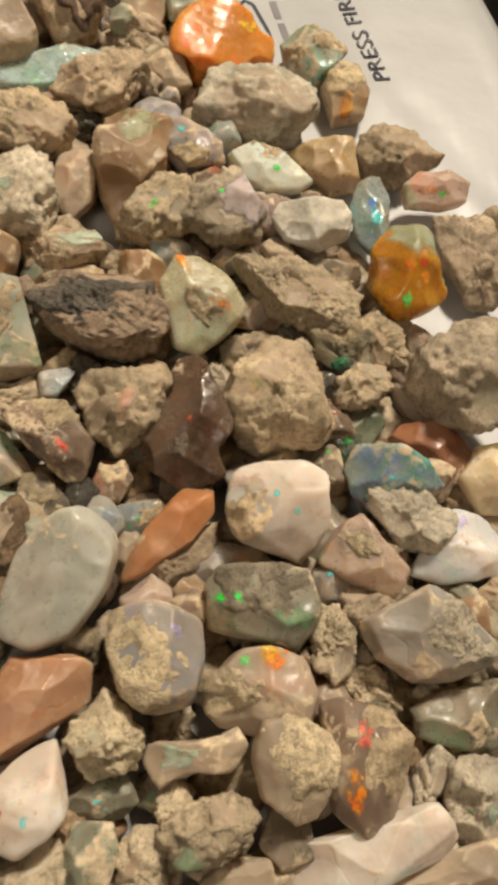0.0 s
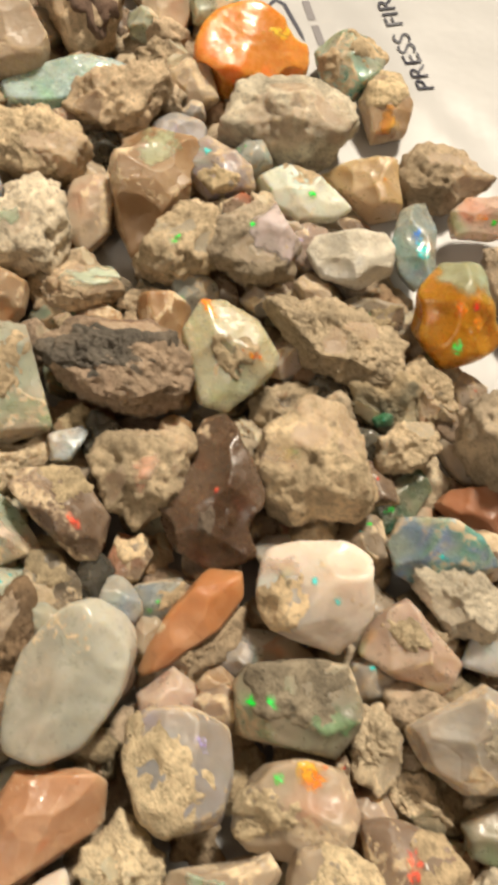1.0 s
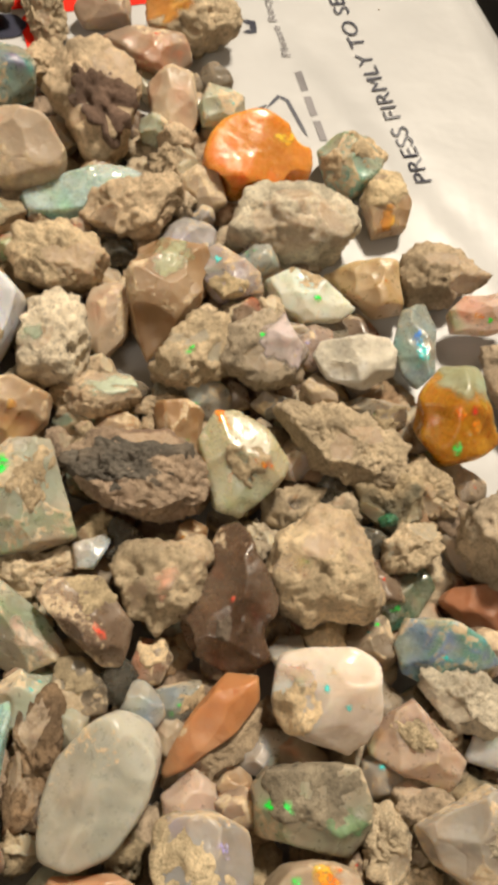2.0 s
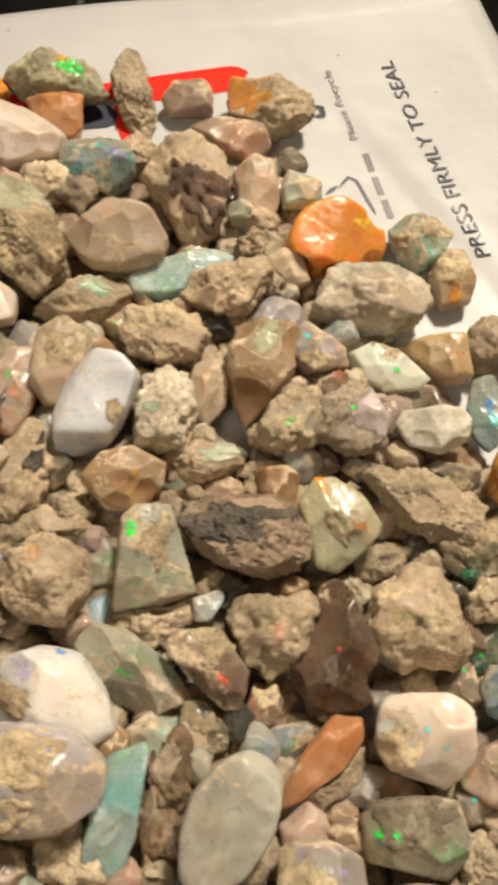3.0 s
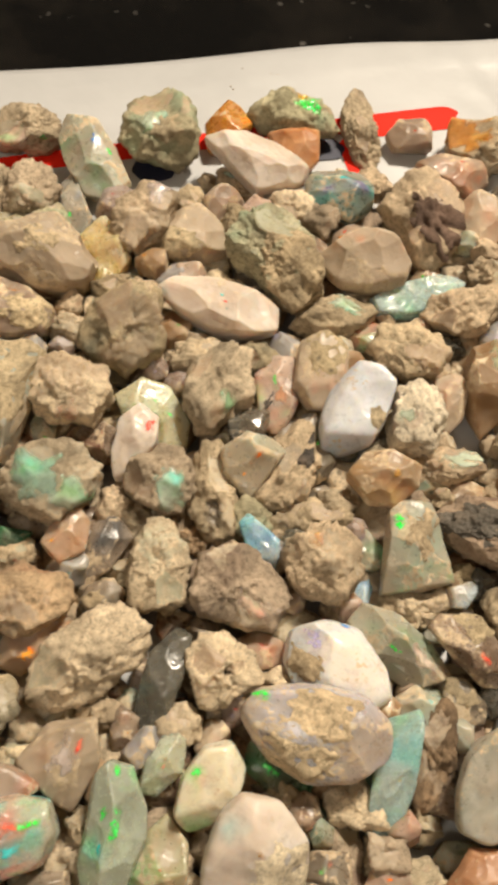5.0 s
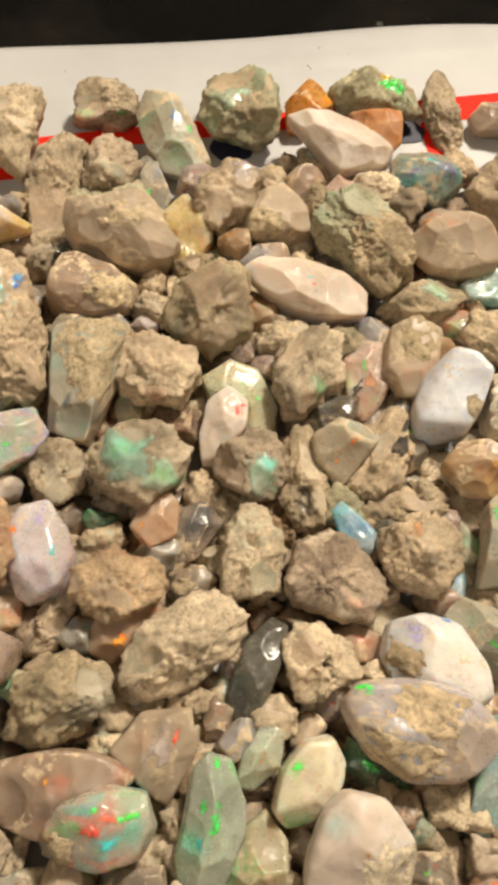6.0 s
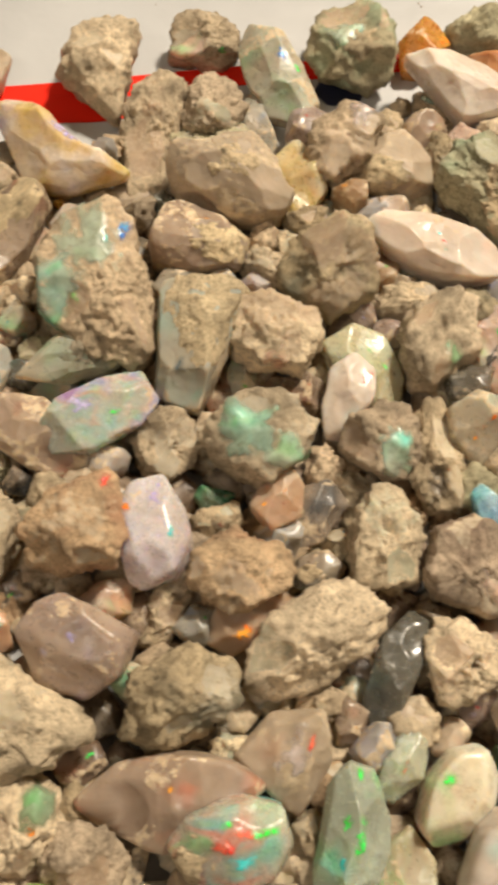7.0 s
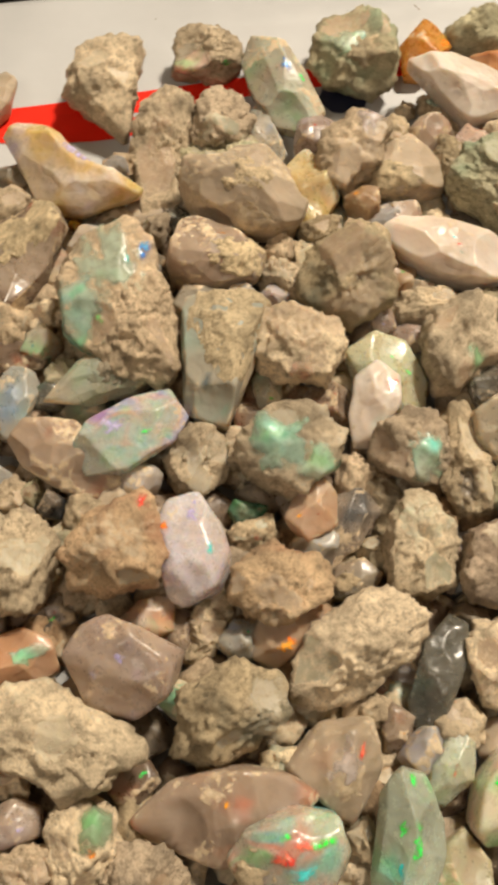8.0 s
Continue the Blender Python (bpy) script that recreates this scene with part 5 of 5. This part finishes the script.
stone("greybrown", (-0.0828, 0.1005, 0.0184), (14, 3, -15), 0.0186, "275:9.1 277:9.1 350:13.6 54:11.3 84:11.9 135:13.6 194:12.1 224:11.8", 240, ("pinkclear", 0.44, -0.38, 0.45))
stone("smoky", (-0.1189, 0.0974, 0.0093), (13, -6, 21), 0.0080, "259:4.0 315:5.6 32:6.2 92:5.0 142:6.2 206:6.7", 241, ("crust", -0.43, 0.07, 0.50))
stone("palesand", (-0.1197, 0.0776, 0.0179), (10, -10, 39), 0.0177, "221:13.7 254:9.1 274:8.6 316:14.6 13:16.6 71:12.6 85:11.2 124:12.6 159:16.0", 242)
stone("smokyclear", (-0.1003, 0.0756, 0.0142), (2, -14, 76), 0.0093, "222:10.3 267:5.4 277:5.6 350:14.3 64:7.5 93:5.1 128:8.9", 243)
stone("palesand", (-0.0845, 0.0794, 0.0170), (10, 10, -48), 0.0155, "326:8.1 359:7.0 62:9.0 112:8.1 151:10.3 212:10.8 253:8.5", 244, ("smoky", 0.33, 0.16, 0.30))
stone("pinkbrown", (-0.0744, 0.0873, 0.0094), (14, 4, -19), 0.0082, "308:5.0 12:6.7 93:4.8 139:6.0 241:4.4", 245, ("flash_red", -0.17, 0.36, 0.18))
stone("milky", (-0.0549, 0.0840, 0.0144), (13, 4, -21), 0.0194, "283:11.7 324:14.3 37:12.8 60:11.0 103:11.8 133:13.0 192:14.8 230:13.6", 246, ("flash_blue", -0.22, 0.92, 0.14), ("crust", -0.65, -0.35, 0.30), ("flash_violet", -0.74, 0.21, 0.20))
stone("lavgrey", (-0.0583, 0.0659, 0.0197), (14, 1, -8), 0.0216, "247:13.6 281:13.4 312:14.1 7:17.2 57:14.3 91:11.6 108:12.6 157:20.9 221:17.3", 247, ("crust", -0.16, 0.36, 0.45), ("crust", -0.30, -0.69, 0.40), ("flash_green", -0.84, 0.36, 0.12))
stone("tealdark", (-0.0685, 0.0563, 0.0093), (13, 6, -28), 0.0080, "287:4.6 338:10.0 85:4.5 97:4.4 197:9.1 260:4.9", 248, ("flash_green", -0.33, -0.00, 0.25))
stone("aquafire", (-0.0391, 0.0584, 0.0148), (0, -14, 77), 0.0106, "216:13.3 271:5.4 276:5.3 292:8.8 36:13.1 93:5.2 121:9.0", 249)
stone("greengrey", (-0.0379, 0.0915, 0.0116), (13, 6, -35), 0.0132, "277:8.0 331:12.5 73:8.9 89:7.3 113:9.1 180:15.5 253:8.2", 250, ("pinkclear", 0.61, 0.29, 0.40))
stone("blueshard", (-0.0475, 0.1059, 0.0070), (2, -14, 71), 0.0070, "275:2.7 331:6.3 76:3.3 101:2.9 216:5.4", 251)
stone("creamfire", (-0.0857, 0.0515, 0.0155), (4, -13, 68), 0.0121, "223:9.4 253:7.5 283:8.7 330:10.8 35:9.8 76:6.9 105:7.3 156:11.1", 252)
stone("mintclear", (-0.0968, 0.0559, 0.0136), (5, -13, 66), 0.0079, "249:5.0 293:4.7 342:7.5 81:4.5 106:5.1 195:8.7", 253)
stone("pinkwhite", (-0.0734, 0.0362, 0.0196), (6, -13, 60), 0.0213, "222:8.9 299:12.8 341:12.7 23:13.8 74:13.1 107:11.7 132:13.9", 254, ("pale_crust", -0.03, -0.60, 0.60), ("amber", 0.15, 0.04, 0.08))
stone("greencrystal", (-0.1074, 0.0383, 0.0165), (-1, -14, 89), 0.0144, "188:13.3 255:8.5 273:8.3 298:10.1 351:16.2 55:12.0 88:6.9 103:8.6", 255, ("flash_green", 0.17, -0.16, 0.22), ("flash_cyan", -0.3, 0.3, 0.12), ("flash_green", 0.5, 0.3, 0.12), ("flash_green", 0.95, 0.05, 0.10))
stone("pinkgreen", (-0.0955, 0.0325, 0.0114), (1, -14, 81), 0.0126, "202:8.9 282:7.2 323:9.0 52:8.7 83:6.2 118:8.8", 256)
stone("smokybrown", (-0.1079, 0.0632, 0.0092), (3, 14, -81), 0.0074, "359:4.8 78:3.8 144:4.9 234:4.8 281:4.3", 257)
stone("darktan", (-0.1473, 0.0619, 0.0176), (10, -9, 38), 0.0168, "262:9.4 288:10.6 346:12.8 40:10.8 91:8.2 135:10.6 210:13.2", 258)
stone("pinktan", (-0.1217, 0.0544, 0.0132), (4, -14, 70), 0.0167, "174:9.5 267:8.7 299:9.3 31:9.5 74:9.1 160:9.3", 259, ("lav", 0.13, -0.06, 0.45), ("flash_red", 0.60, -0.32, 0.15))
stone("firemulti", (-0.1320, 0.0360, 0.0176), (13, -4, 14), 0.0168, "244:9.7 278:9.5 321:11.7 10:12.4 71:9.5 98:8.4 141:11.0 200:12.2", 260, ("crust", -0.86, -0.31, 0.35), ("flash_green", -0.06, 0.55, 0.08), ("flash_red", -0.16, 0.03, 0.22), ("flash_red", 0.25, 0.3, 0.16), ("flash_cyan", 0.23, -0.37, 0.2), ("flash_green", 0.6, 0.2, 0.14))
stone("pinkbrown", (-0.1456, 0.0427, 0.0133), (12, -5, 18), 0.0169, "242:10.6 288:9.3 294:10.6 48:14.0 70:10.0 89:9.1 120:13.7 228:12.8", 261, ("flash_orange", 0.12, 0.27, 0.08))
stone("aqua", (-0.0569, 0.0437, 0.0092), (5, 13, -72), 0.0070, "350:3.7 68:3.7 134:3.4 222:3.2 281:3.1", 262)
stone("smoky", (-0.0549, 0.0338, 0.0110), (11, -9, 33), 0.0117, "250:5.3 336:6.1 60:6.5 124:6.2 170:6.7", 263)
stone("smoky", (-0.1222, 0.0246, 0.0100), (12, -7, 25), 0.0096, "256:3.8 351:7.1 72:5.0 113:6.0 204:8.6", 264)
stone("lavclear", (-0.1594, 0.0985, 0.0170), (4, 12, -76), 0.0155, "324:13.0 17:12.6 63:10.4 100:9.3 120:9.7 184:13.0 240:10.5 281:8.8", 265, ("flash_violet", -0.70, 0.19, 0.18), ("flash_cyan", 0.1, 0.5, 0.1), ("flash_orange", -0.46, -0.59, 0.10))
stone("rustytan", (-0.1758, 0.0964, 0.0189), (9, -10, 45), 0.0198, "211:11.0 246:11.3 312:10.5 341:10.2 55:11.2 87:8.7 113:9.9 172:12.3", 266, ("flash_red", 0.87, 0.39, 0.12))
stone("rustytan", (-0.1378, 0.0917, 0.0180), (12, -4, 14), 0.0177, "287:9.2 319:11.4 33:11.4 73:11.2 120:10.4 152:11.4 218:11.1", 267, bites="60:4:8 240:3:7")
stone("peach", (-0.1349, 0.0823, 0.0135), (10, -9, 38), 0.0077, "270:5.9 287:7.3 69:5.7 123:7.5 200:12.6", 268, ("flash_orange", -0.32, -0.35, 0.25))
stone("tan", (-0.1442, 0.1064, 0.0094), (12, -4, 16), 0.0082, "249:4.9 311:5.5 19:6.0 95:3.6 102:3.6 206:6.1", 269, ("flash_red", -0.00, -0.43, 0.15))
stone("tan", (-0.1540, 0.0815, 0.0092), (4, -12, 70), 0.0079, "245:6.4 276:4.4 312:7.8 72:4.7 79:4.4 135:7.1", 270)
stone("lavbrown", (-0.1711, 0.0696, 0.0181), (12, 5, -25), 0.0179, "281:10.4 338:11.5 16:12.8 97:9.4 139:12.1 179:13.1 239:11.1", 271)
stone("pinkclear", (-0.1666, 0.0831, 0.0098), (11, -6, 26), 0.0091, "267:5.1 343:5.5 79:4.8 111:5.3 208:6.7", 272, ("flash_red", -0.39, -0.57, 0.15))
stone("palesand", (-0.1828, 0.0533, 0.0177), (13, 3, -15), 0.0171, "265:9.1 310:12.6 322:13.5 36:17.2 81:8.9 86:8.8 125:12.5 201:16.1", 273)
stone("peachdeep", (-0.1948, 0.0702, 0.0113), (13, -2, 4), 0.0125, "272:6.0 303:7.1 20:8.7 74:7.1 111:7.0 182:7.2", 274, ("seafoam", 0.34, 0.18, 0.50))
stone("tan", (-0.1979, 0.0902, 0.0167), (0, -13, 86), 0.0150, "194:11.0 243:9.6 268:8.0 312:11.0 355:12.0 61:8.4 100:6.3", 275)
stone("dark", (-0.1892, 0.0825, 0.0070), (9, -9, 42), 0.0074, "259:4.0 334:5.3 59:5.0 114:4.7 183:5.9", 276, ("flash_red", 0.05, 0.03, 0.15), ("flash_green", -0.27, -0.29, 0.15))
stone("tan", (-0.1852, 0.1615, 0.0212), (7, 11, -59), 0.0250, "301:16.5 317:18.6 31:23.0 69:14.6 85:13.4 115:17.2 183:19.6 222:16.8 251:15.1", 277, ("seafoam", -0.40, 0.15, 0.58), ("aqua", 0.04, -0.75, 0.5), ("flash_green", 0.3, -0.6, 0.1), ("flash_cyan", -0.44, 0.47, 0.10), ("flash_blue", -0.45, 0.76, 0.08))
stone("greengrey", (-0.1856, 0.1440, 0.0153), (11, -7, 29), 0.0117, "265:6.7 285:8.0 3:15.3 66:8.3 92:6.3 119:8.9 241:9.8", 278, ("ash_crust", 0.46, -0.09, 0.65), ("flash_green", 0.38, 0.19, 0.08))
stone("pinkbrown", (-0.1926, 0.1200, 0.0121), (12, 5, -26), 0.0142, "269:7.9 284:8.1 327:14.2 73:8.3 120:10.7 178:15.6 244:10.7", 279)
stone("greyblue", (-0.2093, 0.1349, 0.0104), (2, -13, 78), 0.0105, "186:10.6 265:5.6 307:8.2 6:10.1 83:5.7 108:5.4", 280)
stone("smokybrown", (-0.2155, 0.1781, 0.0124), (1, -13, 80), 0.0181, "210:15.9 253:8.9 267:8.7 313:16.1 357:18.9 73:13.6 108:10.1", 281, ("crust", 0.53, 0.19, 0.70))
stone("yellowlav", (-0.2068, 0.2082, 0.0143), (12, 5, -25), 0.0173, "298:11.0 323:12.5 9:20.9 93:10.3 111:14.2 166:24.4 239:12.3", 282, ("flash_violet", 0.04, 0.49, 0.20), bites="75:5.5:22")
stone("tan", (-0.1912, 0.2213, 0.0057), (13, -3, 8), 0.0091, "283:3.9 8:9.3 82:4.1 122:6.1 240:5.3", 283)
stone("amber", (-0.2043, 0.1968, 0.0066), (9, 9, -49), 0.0070, "20:1.7 112:1.9 191:1.8 286:1.4", 284)
stone("pinktan", (-0.2366, 0.2425, 0.0059), (3, -13, 75), 0.0104, "171:8.7 249:5.5 282:4.9 339:9.4 54:7.7 110:5.7", 285)
stone("palesand", (-0.1744, 0.0332, 0.0118), (-1, -13, 92), 0.0135, "184:8.7 241:6.8 281:7.0 334:9.1 20:8.9 67:7.9 99:6.7", 286, ("bottle", 0.57, -0.51, 0.50), ("flash_orange", 0.01, -0.43, 0.14))
stone("greytan", (-0.1610, 0.0288, 0.0115), (13, -3, 12), 0.0128, "268:6.6 341:8.5 37:7.6 87:6.6 140:7.8 186:8.9", 287)
stone("lavbrown", (-0.1898, 0.0366, 0.0103), (12, -5, 21), 0.0102, "245:5.5 273:5.3 344:6.5 56:5.2 104:4.7 164:6.3", 288, ("flash_violet", 0.52, -0.30, 0.15))
stone("tan", (-0.1861, 0.0269, 0.0107), (10, -8, 36), 0.0110, "239:5.3 286:5.5 343:7.1 50:6.8 98:5.7 149:6.8", 289)
stone("smokybrown", (-0.1653, 0.0467, 0.0092), (11, -7, 32), 0.0075, "238:4.2 287:4.0 4:5.4 83:4.1 120:4.8 189:5.7", 290, ("flash_green", 0.57, 0.42, 0.14))
stone("smoky", (-0.1378, 0.0564, 0.0070), (11, -7, 28), 0.0070, "275:2.3 337:4.0 78:2.3 119:2.9 226:3.2", 291)
stone("tealdark", (-0.1464, 0.1122, 0.0092), (13, -1, 3), 0.0070, "277:3.0 344:4.6 83:2.8 145:4.7 217:4.6", 292)
stone("tan", (-0.2048, 0.1102, 0.0092), (11, 6, -33), 0.0072, "310:3.6 24:3.8 87:3.6 165:3.9 225:3.3", 293)
stone("dark", (-0.1944, 0.1084, 0.0092), (6, 12, -68), 0.0070, "337:3.2 64:3.0 130:3.2 224:3.5 287:3.7", 294)
stone("smokybrown", (-0.2101, 0.1495, 0.0092), (13, 1, -6), 0.0072, "286:4.3 353:6.9 78:3.9 142:6.6 217:6.5", 295, ("flash_orange", 0.30, 0.12, 0.15))
stone("tan", (-0.2076, 0.1595, 0.0092), (13, 1, -10), 0.0070, "286:1.6 346:2.5 68:2.9 149:3.4 225:3.0", 296)
stone("tealdark", (0.0488, 0.1186, 0.0135), (14, -3, -2), 0.0070, "278:0.9 348:2.4 78:2.0 123:2.0 209:1.7", 297, ("flash_cyan", -0.20, 0.11, 0.30))

CRUMBS = ((-0.0845, 0.3266), (-0.1016, 0.3147), (-0.1935, 0.2933), (-0.1028, 0.3161), (-0.0870, 0.3265), (0.0249, 0.3332), (0.0626, 0.3183), (-0.0991, 0.3276))
# crumbs of rock that fell on the film
for k, (x, y) in enumerate(CRUMBS):
    grain, grain_tri = unit_ball(2)
    grain = grain * (0.00035, 0.00025, 0.0002) * (1 + 0.5 * rough(grain * 1.5 + k, 700 + k)[:, None])
    ob = shell("rock_crumb", grain, grain_tri, MATS["greybrown"])
    ob.matrix_world = pose(x, y, bag_z(x, y) + 0.0002, 0, 0, 40 * k)
    tagged(ob, "tiny brown rock crumb lying on white film", "crumb", "crumbs on the film")

# stones wedged into the gaps of the heap
rng = random.Random(11)
WEDGED = ("tan", "palesand", "smoky", "pinktan", "greytan", "greengrey", "greyblue", "tan", "smokybrown", "brownclear", "pinkclear", "darktan",
          "greyclear", "palesand", "greylav", "lavbrown", "tan", "pinkbrown", "smokyclear", "greentan")
tries = wedged = 0
while wedged < 230 and tries < 9000:
    tries += 1
    x, y = rng.uniform(-0.225, 0.10), rng.uniform(0.0, 0.265)
    if y > 0.258 + 0.30 * x - max(0, x - 0.005) * 2.6 + (0.022 if x < -0.03 else 0) or (x > 0.02 and y > 0.235 - 1.15 * x) or math.hypot(x + 0.0155, y - 0.166) < 0.012:
        continue
    room = clearance(x, y)
    if room < 0.0006:
        continue
    wedged += 1
    kind = WEDGED[wedged % len(WEDGED)]
    reach, count = 1000 * min(room, 0.004) + rng.uniform(3.2, 4.6), rng.randint(5, 7)
    facets = " ".join("%d:%.1f" % (360 * (k + rng.uniform(-0.3, 0.3)) / count, reach * rng.uniform(0.7, 1.1)) for k in range(count))
    high = rng.uniform(0.009, 0.013)
    ob = stone(kind, (x, y, rng.uniform(0.0085, 0.0115)), (rng.uniform(-25, 25), rng.uniform(-25, 25), 0), high, facets, 400 + wedged)
    tagged(ob, "small " + WORDS[kind] + " wedged between larger stones", "rock" if kind in ROCKY else "opal", "stones of the heap")

# smaller broken stones that lie under and between the others
rng = random.Random(5)
UNDER = ("tan", "rustytan", "palesand", "greytan", "darktan", "smoky", "pinktan", "greybrown", "smokybrown", "greengrey")
placed, heap_pos, heap_tri, heap_slot, heap_fresh = [], [], [], [], []
heap_size = tries = 0
while len(placed) < 860 and tries < 40000:
    tries += 1
    x, y = rng.uniform(-0.262, 0.135), rng.uniform(-0.02, 0.275)
    if y > 0.272 + 0.32 * x - max(0, x - 0.005) * 2.6 or (x > 0.02 and y > 0.25 - 1.15 * x):
        continue
    if math.hypot(x + 0.0155, y - 0.166) < 0.011:
        continue
    if any(math.hypot(x - a, y - b) < 0.0097 for a, b in placed):
        continue
    placed.append((x, y))
    deep = min(1.0, max(0.0, min(0.26 + 0.32 * x - y, 0.235 - x - 0.93 * y) / 0.05))
    l, h = rng.uniform(6.0, 9.5), rng.uniform(0.006, 0.008) + 0.0035 * deep
    count = rng.randint(5, 7)
    facets = " ".join("%d:%.1f" % (360 * (k + rng.uniform(-0.3, 0.3)) / count, l * rng.uniform(0.68, 1.0)) for k in range(count))
    slot = len(placed) % len(UNDER)
    d, tri, pos, smooth, nor, fresh = stone_shape(4 if len(placed) < 520 else 3, h, facets, 900 + len(placed), UNDER[slot] in ROCKY)
    m = np.array(pose(x, y, h * 0.46, rng.uniform(-9, 9), rng.uniform(-9, 9), rng.uniform(0, 360)))
    heap_fresh.append(fresh)
    heap_tri.append(tri + heap_size)
    heap_pos.append(pos @ m[:3, :3].T + m[:3, 3])
    heap_slot.append(np.full(len(tri), slot))
    heap_size += len(pos)
heap = shell("small_stones", np.concatenate(heap_pos), np.concatenate(heap_tri), MATS[UNDER[0]], fresh=np.concatenate(heap_fresh))
for kind in UNDER[1:]:
    heap.data.materials.append(MATS[kind])
heap.data.polygons.foreach_set("material_index", np.concatenate(heap_slot).astype(np.int32))
tagged(heap, "small tan and smoky stones lying under the heap", "stones", kind="stuff")
